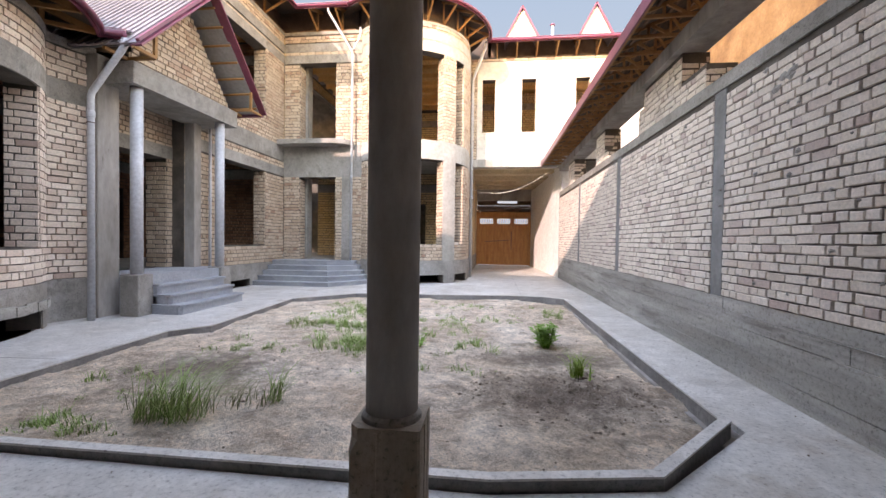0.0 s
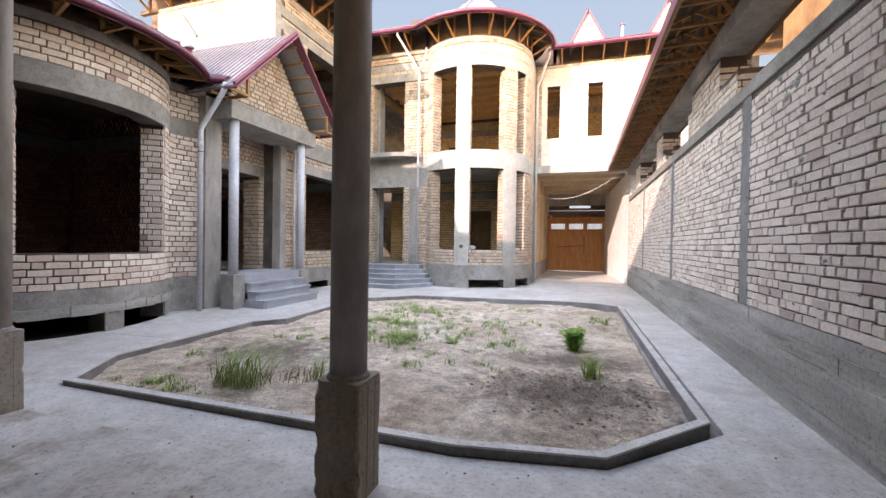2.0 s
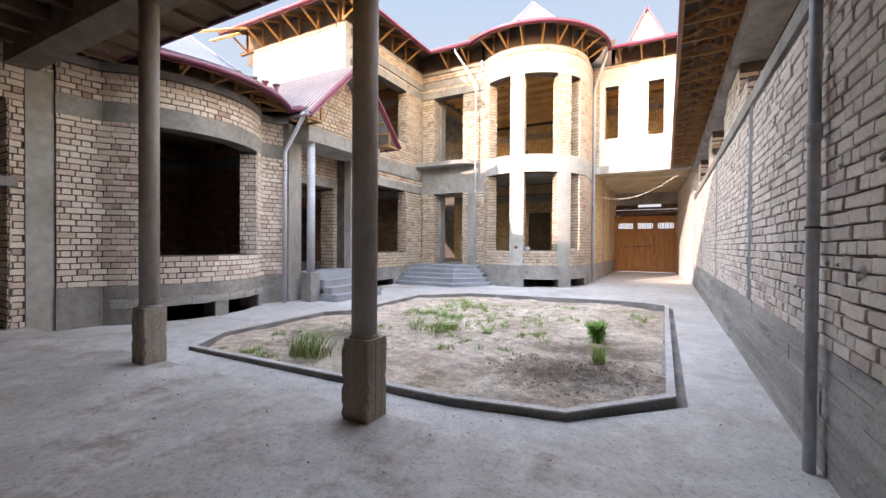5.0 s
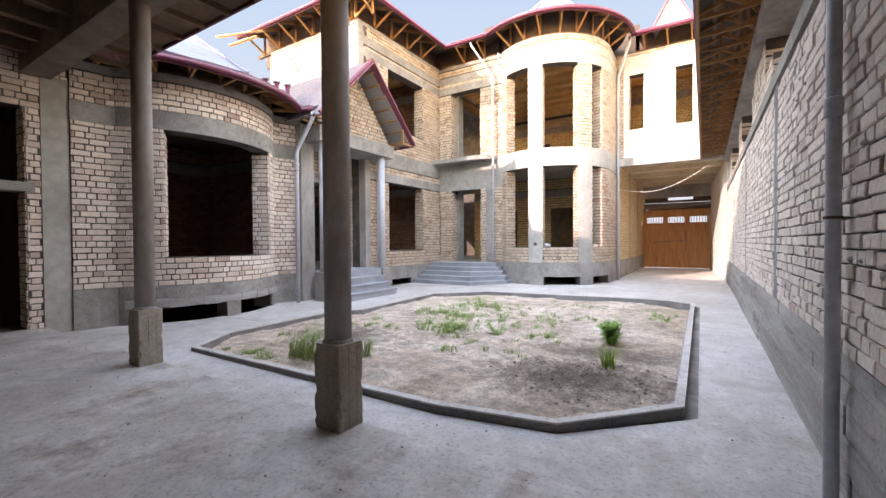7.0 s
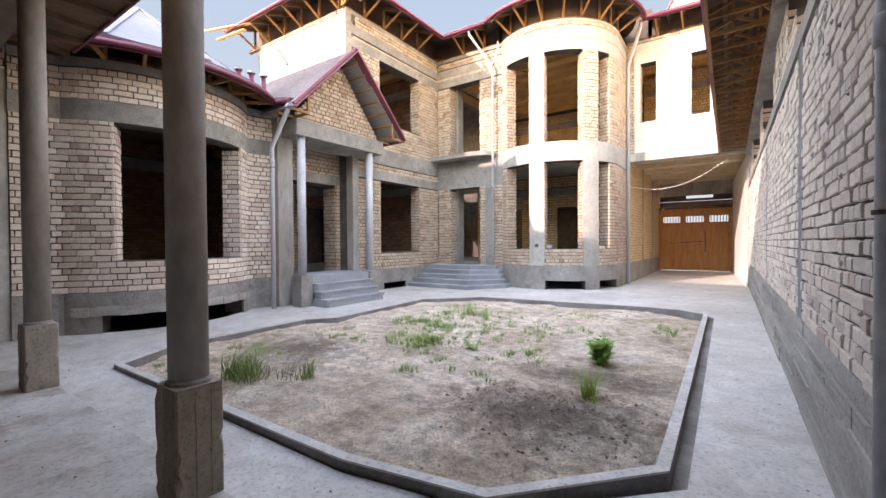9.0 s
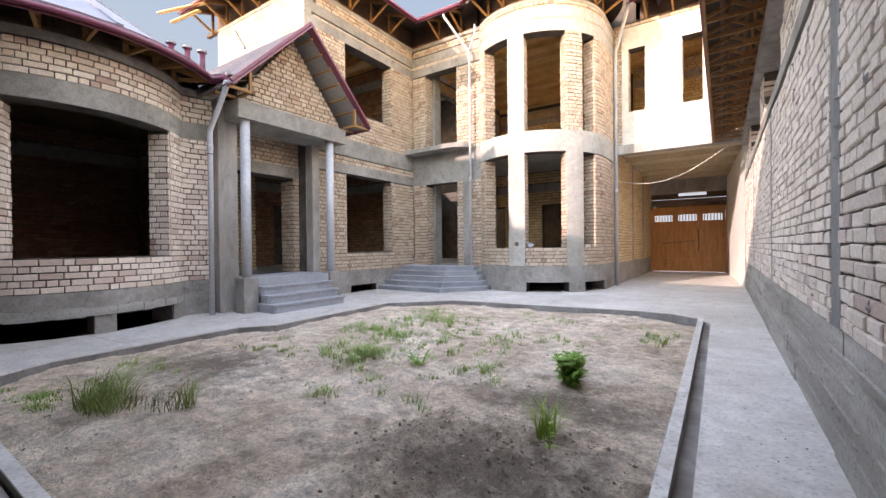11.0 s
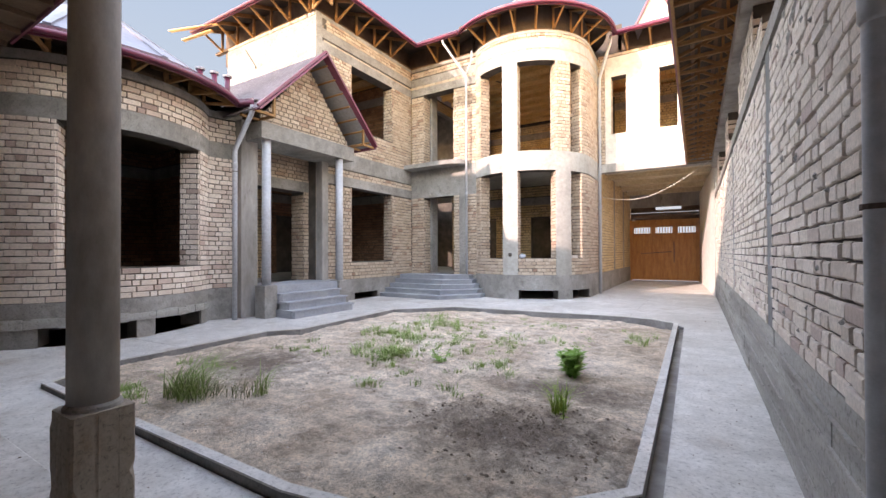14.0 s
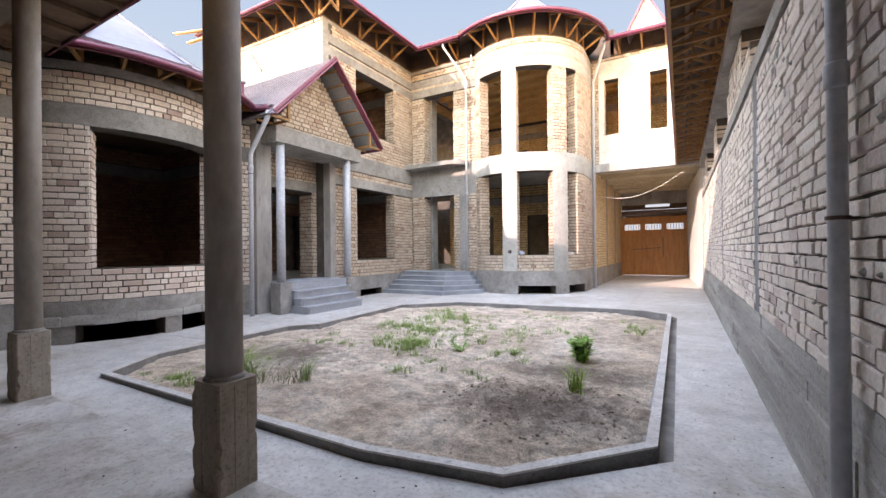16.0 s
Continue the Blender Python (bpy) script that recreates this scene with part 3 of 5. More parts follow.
def board_marks():
    """Fins of mortar left between the formwork boards, and the seams between their ends."""
    rnd = random.Random(31)
    B = Build()
    for z in (0.17, 0.33, 0.50, 0.64):
        y = -5.5
        while y < 16.0:
            n = rnd.uniform(0.3, 1.3)
            if rnd.random() < 0.75:
                x = RX + 0.006
                dz = rnd.uniform(-0.006, 0.006)
                h = rnd.uniform(0.003, 0.007)
                q = rnd.uniform(0.005, 0.013)
                B.add([(x + 0.004, y, z - h), (x + 0.004, y + n, z + dz - h), (x + 0.004, y + n, z + dz + h), (x + 0.004, y, z + h), (x - q, y + 0.03, z), (x - q * 0.5, y + n - 0.03, z + dz)], [(0, 1, 5, 4), (4, 5, 2, 3), (0, 4, 3), (1, 2, 5)])
            y += n + rnd.uniform(0.02, 0.3)
    for k in range(140):
        y, z, s = rnd.uniform(0.5, 15.5), rnd.uniform(0.05, 0.66), rnd.uniform(0.015, 0.05)
        ring = [(RX + 0.006, y + s * 1.6 * math.cos(a) * rnd.uniform(0.6, 1.2), z + s * 0.7 * math.sin(a) * rnd.uniform(0.6, 1.2)) for a in (0, 0.9, 1.8, 2.7, 3.6, 4.5, 5.4)]
        B.add(ring + [(RX - 0.005, y, z)], [(i, (i + 1) % 7, 7) for i in range(7)])
    return tagged(part("mortar_fins", B, M_BASE), "mortar fins and lumps on the board-marked base", "mortar", kind="stuff")


board_marks()


def mortar_splashes():
    """Dried lumps and smears of mortar on the bricks."""
    rnd = random.Random(91)
    B = Build()
    for k in range(150):
        y, z, q = rnd.uniform(0.5, 15.0), rnd.uniform(0.85, 3.0), rnd.uniform(0.010, 0.034)
        if k < 6:
            y, z, q = 4.35 + rnd.uniform(-0.12, 0.12), 2.78 + rnd.uniform(-0.06, 0.06), rnd.uniform(0.03, 0.05)
        n = 7
        ring = [(RX - 0.001, y + q * 1.5 * math.cos(6.283 * i / n) * rnd.uniform(0.5, 1.3), z + q * math.sin(6.283 * i / n) * rnd.uniform(0.5, 1.3)) for i in range(n)]
        B.add(ring + [(RX - rnd.uniform(0.010, 0.020), y, z)], [(i, (i + 1) % n, n) for i in range(n)])
    return tagged(part("mortar_splashes", B, M_CONC), "dried grey mortar lumps stuck to the bricks", "mortar", kind="stuff")


mortar_splashes()


def wall_pier(y0, y1, steps):
    """Brick pier on the ring beam, with stepped toothing."""
    top = holder("wall_pier", "stepped brick pier on the boundary wall", "pier", "piers on the boundary wall")
    for k, (a, b, c, d) in enumerate([(y0, y1, 3.21, 3.92)] + steps):
        ln = Line([(RX, a), (RX, b)], -1)
        part("pier_core", slab_on(ln, [(0, ln.len, c, d)], -0.012, -0.36), M_MORTAR, top)
        BRICK_JOBS.append((ln, (c, d), [], top, M_BRICK_WALL, None, 11 + k))
        le = Line([(RX + 0.36, b + 0.003), (RX, b + 0.003)], -1)
        BRICK_JOBS.append((le, (c, d), [], top, M_BRICK_WALL, None, 12 + k))
        lf = Line([(RX, a - 0.003), (RX + 0.36, a - 0.003)], 1)
        BRICK_JOBS.append((lf, (c, d), [], top, M_BRICK_WALL, None, 13 + k))
    return top


wall_pier(6.4, 7.75, [(5.75, 6.4, 3.21, 3.51), (7.75, 8.0, 3.21, 3.61)])
wall_pier(10.25, 10.95, [(10.0, 10.25, 3.21, 3.41)])
wall_pier(13.7, 14.6, [])
wall_pier(2.2, 3.1, [])
wall_pier(-1.8, -0.9, [])
thing("eave_beam", Build().box(2.86, 3.26, -6, 16.0, 3.92, 4.14, None, 0.01), M_CONC_RAW, "concrete beam carried by the wall piers", "beam", kind="structure")
# Stand-in for timber behind the pier gaps; its height blocks the sky.
thing("neighbour_wall", Build().box(5.6, 5.9, -8, 11.5, 0, 7.2).box(5.6, 5.9, 11.5, 30, 0, 5.2), M_WOOD, "stand-in timber wall beyond the boundary, raised to hide bright sky", "wall", kind="structure")
thing("neighbour_ground", Build().box(3.4, 5.6, -8, 30, -0.3, 0.0), M_PAVE, "bare strip beyond the boundary wall", "ground", kind="structure")

# ---------------------------------------------------------------- left wing, single storey
FX = -6.32
veranda_line = Line([(-6.40, -5.9), (-6.40, 2.30)], 1)
# Pilaster concrete made paler to replace daylight missing under the roof.
masonry("wall_veranda_side", veranda_line, 0.0, 4.6, 0.38, [(6.35, 7.68, 0.12, 3.52)], [(7.86, 8.2, 0.0, 4.05), (0, 8.2, 0.0, 0.12)], "veranda side wall of pale bricks with a concrete pilaster", mat=M_BRICK_BOW, band_mat=M_LIMED, near=lambda s, z: s > 7.6, seed=21, brick_z=(0.1, 4.6))
thing("transom_beam", Build().box(-6.72, -6.38, 0.4, 1.88, 2.22, 2.36), M_CONC, "concrete transom across the side opening", "beam", kind="structure")
bow = [(-6.36, 2.30), (-6.29, 2.84)] + arc(-7.55, 4.42, 2.03, -51.4, 51.4, 26)[1:-1] + [(-6.29, 6.0), (-6.08, 6.62)]
for _ in range(2):
    bow = [bow[0]] + [tuple(Vector(a).lerp(Vector(b), f)) for a, b in zip(bow, bow[1:]) for f in (0.25, 0.75)] + [bow[-1]]
bow_line = Line(bow, 1)


def bow_s(y):
    """Metres along the bow at a given y."""
    best = min(range(0, int(bow_line.len * 200)), key=lambda k: abs(bow_line.at(k / 200)[0].y - y))
    return best / 200


WA, WB = bow_s(3.42), bow_s(5.62)
masonry("wall_bow", bow_line, 0.0, 4.42, 0.38, [(WA, WB, 1.17, 3.43), (bow_s(3.25), bow_s(4.38), 0.0, 0.29), (bow_s(4.66), bow_s(5.66), 0.0, 0.29)],
        [(0, bow_line.len, 0.0, 0.66), (0, bow_line.len, 3.43, 3.76), (0, bow_line.len, 4.28, 4.42)], "bowed house wall of pale bricks with a concrete lintel", mat=M_BRICK_BOW, near=lambda s, z: WA - 0.1 < s < WB + 0.1 and z < 1.9, seed=31, brick_z=(0.66, 4.28))


def vent_lintel():
    """Crumbling cast ledge over the cellar vents, uneven along its length."""
    rnd = random.Random(58)
    top = holder("vent_lintel", "rough crumbling concrete ledge over the cellar vents", "lintel", kind="structure")
    a, end = bow_s(2.95), bow_s(5.85)
    while a < end - 0.02:
        b = min(end, a + rnd.uniform(0.09, 0.34))
        part("ledge_piece", slab_on(bow_line, [(a, b, 0.29 + rnd.uniform(-0.012, 0.004), 0.42 + rnd.uniform(-0.02, 0.025))], 0.008, rnd.uniform(0.03, 0.05)), M_BASE, top)
        a = b
    return top


vent_lintel()
thing("porch_pilaster", Build().box(-6.35, -5.93, 6.50, 6.90, 0.0, 4.30, None, 0.01), M_CONC_RAW, "raw concrete pilaster beside the porch", "pilaster", kind="structure")
# Added box whose colour carries the darkness behind the vents.
thing("cellar_dark", Build().box(-9.4, -6.3, 2.6, 13.2, -0.34, -0.25).box(-9.6, -9.4, 2.4, 13.4, -0.34, 0.4).box(-9.4, -6.6, 2.4, 2.6, -0.34, 0.4).box(-9.4, -6.5, 13.2, 13.4, -0.34, 0.4), M_VOID, "added near-black box that keeps the vents black", "cellar", kind="structure")

# ---------------------------------------------------------------- porch
back = Line([(-6.62, 6.9), (-6.62, 9.10)], 1)
masonry("wall_porch", back, 0.68, 4.3, 0.5, [(0.16, 1.86, 0.68, 3.05)], [(0, back.len, 3.05, 3.32)], "brick back wall of the porch with a doorway", seed=41, brick_z=(0.68, 4.3))
thing("porch_pier", Build().box(-6.60, -6.10, 8.93, 9.16, 0.68, 4.2, None, 0.012), M_CONC_RAW, "raw concrete pier with formwork marks", "pier", kind="structure")
thing("porch_floor", Build().box(-7.4, -5.74, 6.9, 9.3, 0.0, 0.68).box(-5.74, -5.46, 7.005, 8.855, 0.0, 0.68), M_STEP, "grey cement porch floor", "floor", kind="structure")


def porch_steps():
    top = holder("porch_steps", "four grey cement steps up to the porch", "steps", kind="structure", at=(-5.2, 7.9, 0))
    for k, (x, z, a, b) in enumerate([(-5.27, 0.51, 7.0, 8.80), (-5.06, 0.34, 7.0, 8.80), (-4.84, 0.17, 6.97, 8.80)]):
        pr = [(-5.47, a), (x - 0.05, a), (x, a + 0.05), (x, b - 0.05), (x - 0.05, b), (-5.47, b)]
        st = part("step", Build().prism([(u + 5.2, v - 7.9) for u, v in pr], 0.0, z - 0.035), M_STEP, top)
        lip = [(-5.47, a - 0.01), (x, a - 0.01), (x + 0.03, a + 0.04), (x + 0.03, b - 0.04), (x, b + 0.01), (-5.47, b + 0.01)]
        part("nosing", Build().prism([(u + 5.2, v - 7.9) for u, v in lip], z - 0.035, z), M_STEP, top)
    return top


porch_steps()


def porch_column(y):
    top = holder("porch_column", "round grey pipe column on a concrete pedestal", "column", "porch columns", at=(-5.56, y, 0))
    part("pedestal", Build().box(-0.17, 0.17, -0.16, 0.16, 0, 0.70, None, 0.01), M_CONC, top)
    part("shaft", Build().tube([(0, 0, 0.70), (0, 0, 3.86)], 0.095, 24), M_PIPE, top, "smooth grey pipe", True)


porch_column(6.85)
porch_column(9.02)
thing("porch_beam", Build().box(-6.4, -5.40, 6.62, 9.42, 3.86, 4.22, None, 0.012), M_CONC, "smooth concrete beam over the porch columns", "beam", kind="structure")

# gable wall of the porch
GX, GY = -5.58, 8.03
gable_core = holder("gable_wall", "triangular gable wall of yellow bricks above the porch", "wall", kind="structure")
tri = [(6.72, 4.22), (9.36, 4.22), (9.36, 4.36), (GY, 5.92), (6.72, 4.36)]
part("gable_core", Build().add([(GX - d, y, z) for d in (0.02, 0.3) for y, z in tri], [(0, 1, 2, 3, 4), (9, 8, 7, 6, 5)] + [(i, (i + 1) % 5, 5 + (i + 1) % 5, 5 + i) for i in range(5)]), M_MORTAR, gable_core)
gl = Line([(GX, 6.72), (GX, 9.36)], 1)
gable_voids = []
for k in range(17):
    z = 4.27 + 0.1 * k
    half = 1.32 if z < 4.36 else max(0.0, 1.32 * (5.92 - z) / 1.56)
    gable_voids += [(0, 1.31 - half, z - 0.05, z + 0.05), (1.31 + half, 2.7, z - 0.05, z + 0.05)]
BRICK_JOBS.append((gl, (4.22, 5.92), gable_voids, gable_core, M_BRICK, lambda s, z: True, 45))

# ---------------------------------------------------------------- left wing, two storeys
wing_line = Line([(FX, 8.92), (FX, 13.35)], 1)
wy = lambda y: y - 8.92
masonry("wall_wing", wing_line, 0.0, 8.0, 0.38, [(wy(10.29), wy(12.23), 1.15, 3.36), (wy(10.29), wy(12.23), 5.15, 7.0), (wy(10.4), wy(11.45), 0.0, 0.2)],
        [(0, 4.43, 0.0, 0.62), (0, 4.43, 3.36, 3.63), (0, 4.43, 3.85, 4.33), (0, 4.43, 7.0, 7.26), (0, 4.43, 7.36, 7.62), (0, 4.43, 7.9, 8.0), (0, 0.22, 4.33, 8.0)], "two-storey house wall of yellow bricks with concrete bands", near=lambda s, z: 0.7 < z < 3.3 and s > 1.0, seed=51, brick_z=(0.62, 8.0))
end_line = Line([(-10.4, 8.92), (FX, 8.92)], 1)
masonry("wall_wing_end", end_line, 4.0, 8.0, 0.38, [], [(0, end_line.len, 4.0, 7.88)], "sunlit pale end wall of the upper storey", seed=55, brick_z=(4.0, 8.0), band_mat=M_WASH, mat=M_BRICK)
door_line = Line([(FX, 13.35), (-3.70, 13.35)], 1)
dx = lambda x: x - FX
masonry("wall_entrance", door_line, 0.0, 8.0, 0.38, [(dx(-5.78), dx(-4.58), 0.68, 3.34), (dx(-5.78), dx(-4.58), 4.42, 7.0)],
        [(0, 2.62, 0.0, 0.66), (0, 2.62, 3.34, 4.36), (dx(-4.36), dx(-4.08), 0.66, 3.8), (0, 2.62, 7.0, 7.26), (0, 2.62, 7.36, 7.62), (0, 2.62, 7.9, 8.0)], "house wall with entrance and balcony doorways", near=lambda s, z: z < 3.3, seed=61, brick_z=(0.66, 8.0))

# ---------------------------------------------------------------- bay
BX, BY, BR = -2.40, 14.85, 2.0
bay_pts = arc(BX, BY, BR, -131.4, 0, 44) + [(-0.40, 16.05)]
bay_line = Line(bay_pts, 1)
ba = lambda deg: BR * radians(deg + 131.4)
A0, A1, A2, A3, A4, A5 = ba(-122.5), ba(-95.0), ba(-81.4), ba(-48.9), ba(-34.0), ba(-20.6)
BL = bay_line.len
bay_open = [(A0, A1, 1.22, 3.84), (A2, A3, 1.22, 3.84), (A4, A5, 1.22, 3.84), (A0, A1, 4.42, 7.1), (A2, A3, 4.42, 7.1), (A4, A5, 4.42, 7.1), (A2 + 0.02, A3 + 0.06, 0.0, 0.27), (A4 + 0.02, A5 + 0.5, 0.0, 0.27)]
masonry("wall_bay", bay_line, 0.0, 8.0, 0.36, bay_open,
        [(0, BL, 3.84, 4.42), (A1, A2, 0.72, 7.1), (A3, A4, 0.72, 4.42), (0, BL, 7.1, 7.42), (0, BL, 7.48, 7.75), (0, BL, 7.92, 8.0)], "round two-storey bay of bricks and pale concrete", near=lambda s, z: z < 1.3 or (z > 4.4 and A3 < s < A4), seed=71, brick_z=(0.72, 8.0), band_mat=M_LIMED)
thing("bay_base", slab_on(bay_line, [(0, BL, 0.0, 0.72)], -0.02, 0.012, bay_open), M_CONC, "rough grey concrete base of the bay", "wall base", kind="structure")

# ---------------------------------------------------------------- wall over the passage, passage, gate
over_line = Line([(-0.40, 16.05), (6.0, 16.05)], 1)
ox = lambda x: x + 0.40
over_open = [(ox(0.02), ox(0.5), 5.38, 7.32), (ox(1.47), ox(1.99), 5.38, 7.32), (ox(3.4), ox(3.9), 5.38, 7.32)]
masonry("wall_over_passage", over_line, 4.38, 8.15, 0.36, over_open, [(ox(-0.16), 6.4, 4.38, 7.98)], "pale plastered wall over the passage with narrow windows", seed=81, brick_z=(4.4, 8.1), band_mat=M_PLASTER)
thing("passage_beam", Build().box(-0.40, 3.3, 16.0, 16.36, 4.10, 4.38, None, 0.01), M_CONC_RAW, "concrete beam across the passage mouth", "beam", kind="structure")
pass_line = Line([(-0.40, 16.05), (-0.40, 24.5)], 1)
# Yellow brick chosen here to carry the warm bounced light in its colour.
masonry("wall_passage", pass_line, 0.0, 4.38, 0.36, [], [(0, 8.45, 0.0, 0.68), (0, 0.16, 0.68, 4.3), (3.1, 3.34, 0.68, 4.3), (5.6, 5.84, 0.68, 4.3)], "brick side wall of the covered passage", mat=M_BRICK_ROOM, near=None, seed=91, brick_z=(0.68, 4.3))


def passage_ceiling():
    B = Build()
    for k in range(38):
        y = 16.3 + 0.215 * k
        B.box(-0.42, 3.0, y, y + 0.205, 4.32, 4.36)
    return thing("ceiling_passage", B, M_PALEBOARD, "boarded ceiling of the covered passage", "ceiling", kind="structure")


passage_ceiling()
for k, y in enumerate((17.9, 19.6, 21.3, 23.0)):
    tagged(part("ceiling_beam", Build().box(-0.42, 3.0, y, y + 0.16, 4.14, 4.318), M_PALEBOARD), "squared timber beam under the passage ceiling", "beam", "passage beams")


def gate():
    GY0 = 24.0
    top = holder("gate", "varnished three-leaf wooden gate with barred lights", "gate", at=(1.1, GY0, 0))
    for k in range(3):
        x0 = -1.42 + k * 0.96
        lf = part("gate_leaf", Build().box(x0, x0 + 0.957, 0.0, 0.05, 0.03, 2.32, None, 0.006).box(x0, x0 + 0.945, 0.0, 0.05, 2.62, 2.86).box(x0, x0 + 0.11, 0.0, 0.05, 2.32, 2.62).box(x0 + 0.835, x0 + 0.945, 0.0, 0.05, 2.32, 2.62), M_GATE, top)
        for a, b, c, d in ((0.1, 0.45, 0.75, 2.25), (0.5, 0.85, 0.75, 2.25), (0.1, 0.45, 0.16, 0.62), (0.5, 0.85, 0.16, 0.62)):
            part("gate_panel", Build().box(x0 + a, x0 + b, -0.022, -0.002, c, d, None, 0.008), M_GATE, lf)
        for j in range(6):
            xb = x0 + 0.17 + j * 0.12
            part("window_bar", Build().tube([(xb, 0.025, 2.32), (xb, 0.025, 2.62)], 0.017, 8), M_GATE, lf)
    for xs in (-0.46, 0.50):
        part("cover_strip", Build().box(xs - 0.025, xs + 0.02, -0.016, -0.001, 0.03, 2.86, None, 0.004), M_GATE, top)
    part("drop_bar", Build().tube([(-1.0, -0.05, 1.32), (0.35, -0.05, 1.42)], 0.018, 8), M_RUST, top, "long sliding bolt")
    part("lock_rod", Build().box(0.42, 0.46, -0.03, -0.004, 0.9, 1.9), M_RUST, top)
    part("gate_post", Build().box(-1.52, -1.412, -0.04, 0.1, 0, 3.0, None, 0.006), M_GATE, top)
    part("gate_post", Build().box(1.45, 1.56, -0.04, 0.1, 0, 3.0, None, 0.006), M_GATE, top)
    part("gate_header", Build().box(-1.41, 1.448, -0.036, 0.096, 2.85, 2.98, None, 0.006), M_GATE, top)
    return top


gate()


def gate_boarding():
    """Loose boards over the gate, with gaps between them."""
    top = holder("gate_boarding", "loose weathered boards closing the space above the gate", "boarding", at=(1.1, 24.1, 3))
    rnd = random.Random(4)
    z = -0.03
    for xa, xb in ((-1.48, -0.35), (0.75, 1.86)):
        part("board", Build().beam((xa, 0.095, 0.53), (xb, 0.095, 0.55), 0.025, 0.3), M_DARKWOOD, top)
    for k in range(4):
        h = rnd.choice((0.12, 0.14, 0.16))
        w = rnd.uniform(-0.004, 0.004)
        part("board", Build().beam((-1.48, rnd.uniform(0, 0.06), z + h / 2 - w), (2.2, rnd.uniform(0, 0.06), z + h / 2 + w), 0.03, h), M_DARKWOOD, top)
        z += h + (0.003, 0.003, 0.022, 0.003)[k]
    return top


gate_boarding()
thing("gate_lintel", Build().box(-0.42, 3.0, 24.0, 24.25, 3.62, 4.37), M_CONC_RAW, "rough concrete lintel above the gate", "lintel", kind="structure")
thing("wall_passage_side", Build().prism([(2.945, 16.4), (2.60, 23.96), (2.945, 23.96)], 0.0, 4.13), M_SUNLIT_PLASTER, "plastered side wall of the passage, whitened to look sunlit", "wall", kind="structure")
thing("gate_side_wall", Build().box(2.64, 3.0, 23.9, 24.2, 0, 4.3), M_SUNLIT_PLASTER, "wall return beside the gate, whitened to look sunlit", "wall", kind="structure")
thing("wall_passage_top", Build().box(2.95, 3.3, 16.0, 24.5, 3.21, 4.37), M_SUNLIT_PLASTER, "upper strip of the passage wall, whitened to look sunlit", "wall", kind="structure")
thing("street_ground", Build().box(-12, 14, 32.0, 60, -0.3, 0.0), M_PAVE, "pale street beyond the gate", "ground", kind="structure")
thing("street_wall", Build().box(-12, 14, 44, 44.4, -0.3, 3.0), M_PLASTER, "pale wall across the street", "wall", kind="structure")

# ---------------------------------------------------------------- floors and rooms inside
thing("floor_lower", Build().box(-11, -6.72, 2.3, 19.8, 0.4, 0.68).box(-6.72, -0.78, 13.7, 21.3, 0.4, 0.68), M_LIMED, "bare concrete ground floor of the house", "floor", kind="structure")
thing("floor_bay", Build().prism(arc(BX, BY, BR - 0.37, -180, 0, 24), 0.4, 0.672), M_LIMED, "bare concrete floor of the bay", "floor", kind="structure")
thing("ceiling_lower", Build().box(-11, -6.72, 9.3, 19.8, 4.0, 4.34).box(-6.72, -0.78, 13.7, 21.3, 4.0, 4.34), M_LIMED, "concrete slab between the storeys", "ceiling", kind="structure")
thing("ceiling_bay", Build().prism(arc(BX, BY, BR - 0.37, -180, 0, 24), 3.994, 4.33), M_LIMED, "concrete slab of the bay", "ceiling", kind="structure")
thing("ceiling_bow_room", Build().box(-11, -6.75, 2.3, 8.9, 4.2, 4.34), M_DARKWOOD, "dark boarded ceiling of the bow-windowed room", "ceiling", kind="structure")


def room_wall(name, a, b, z0, z1, holes, label, seed, mat=None):
    ln = Line([a, b], 1)
    masonry(name, ln, z0, z1, 0.25, holes, [(0, ln.len, z1 - 0.75, z1 - 0.45)], label, seed=seed, jambs=False, brick_z=(z0, z1), mat=mat or M_BRICK_ROOM)


room_wall("wall_room_back", (-10.6, 2.3), (-10.6, 8.9), 0.68, 4.2, [], "brick back wall of the bow-windowed room", 101, M_BRICK_IN)
room_wall("wall_room_side", (-10.6, 6.85), (-6.97, 6.85), 0.68, 4.2, [], "brick side wall of the bow-windowed room", 102, M_BRICK_IN)
room_wall("wall_hall_back", (-8.5, 7.7), (-8.5, 8.9), 0.68, 4.2, [], "brick wall of the hall behind the porch", 103)
room_wall("wall_room2_back", (-10.6, 8.9), (-10.6, 13.3), 0.68, 4.0, [(2.0, 2.9, 0.68, 2.8)], "brick back wall of a ground-floor room", 104, M_BRICK_IN)
room_wall("wall_room2_side", (-10.6, 13.2), (-6.72, 13.2), 0.68, 4.0, [], "brick side wall of a ground-floor room", 105, M_BRICK_IN)
room_wall("wall_upper_back", (-10.12, 9.3), (-10.12, 13.3), 4.34, 7.7, [], "brick back wall of an upper room", 106, M_BRICK_IN)
room_wall("wall_upper_side", (-10.6, 13.2), (-6.72, 13.2), 4.34, 7.7, [], "brick side wall of an upper room", 107, M_BRICK_IN)
room_wall("wall_bay_back", (-6.7, 16.9), (-0.76, 16.9), 0.68, 4.0, [(1.2, 2.1, 0.68, 2.75), (3.6, 4.5, 0.68, 2.75)], "brick back wall of the bay room with doorways", 108)
room_wall("wall_bay_back_upper", (-6.7, 20.9), (-0.76, 20.9), 4.34, 7.7, [(1.4, 2.3, 4.34, 6.4), (4.6, 5.4, 4.34, 6.4)], "brick back wall of the upper bay room", 109)
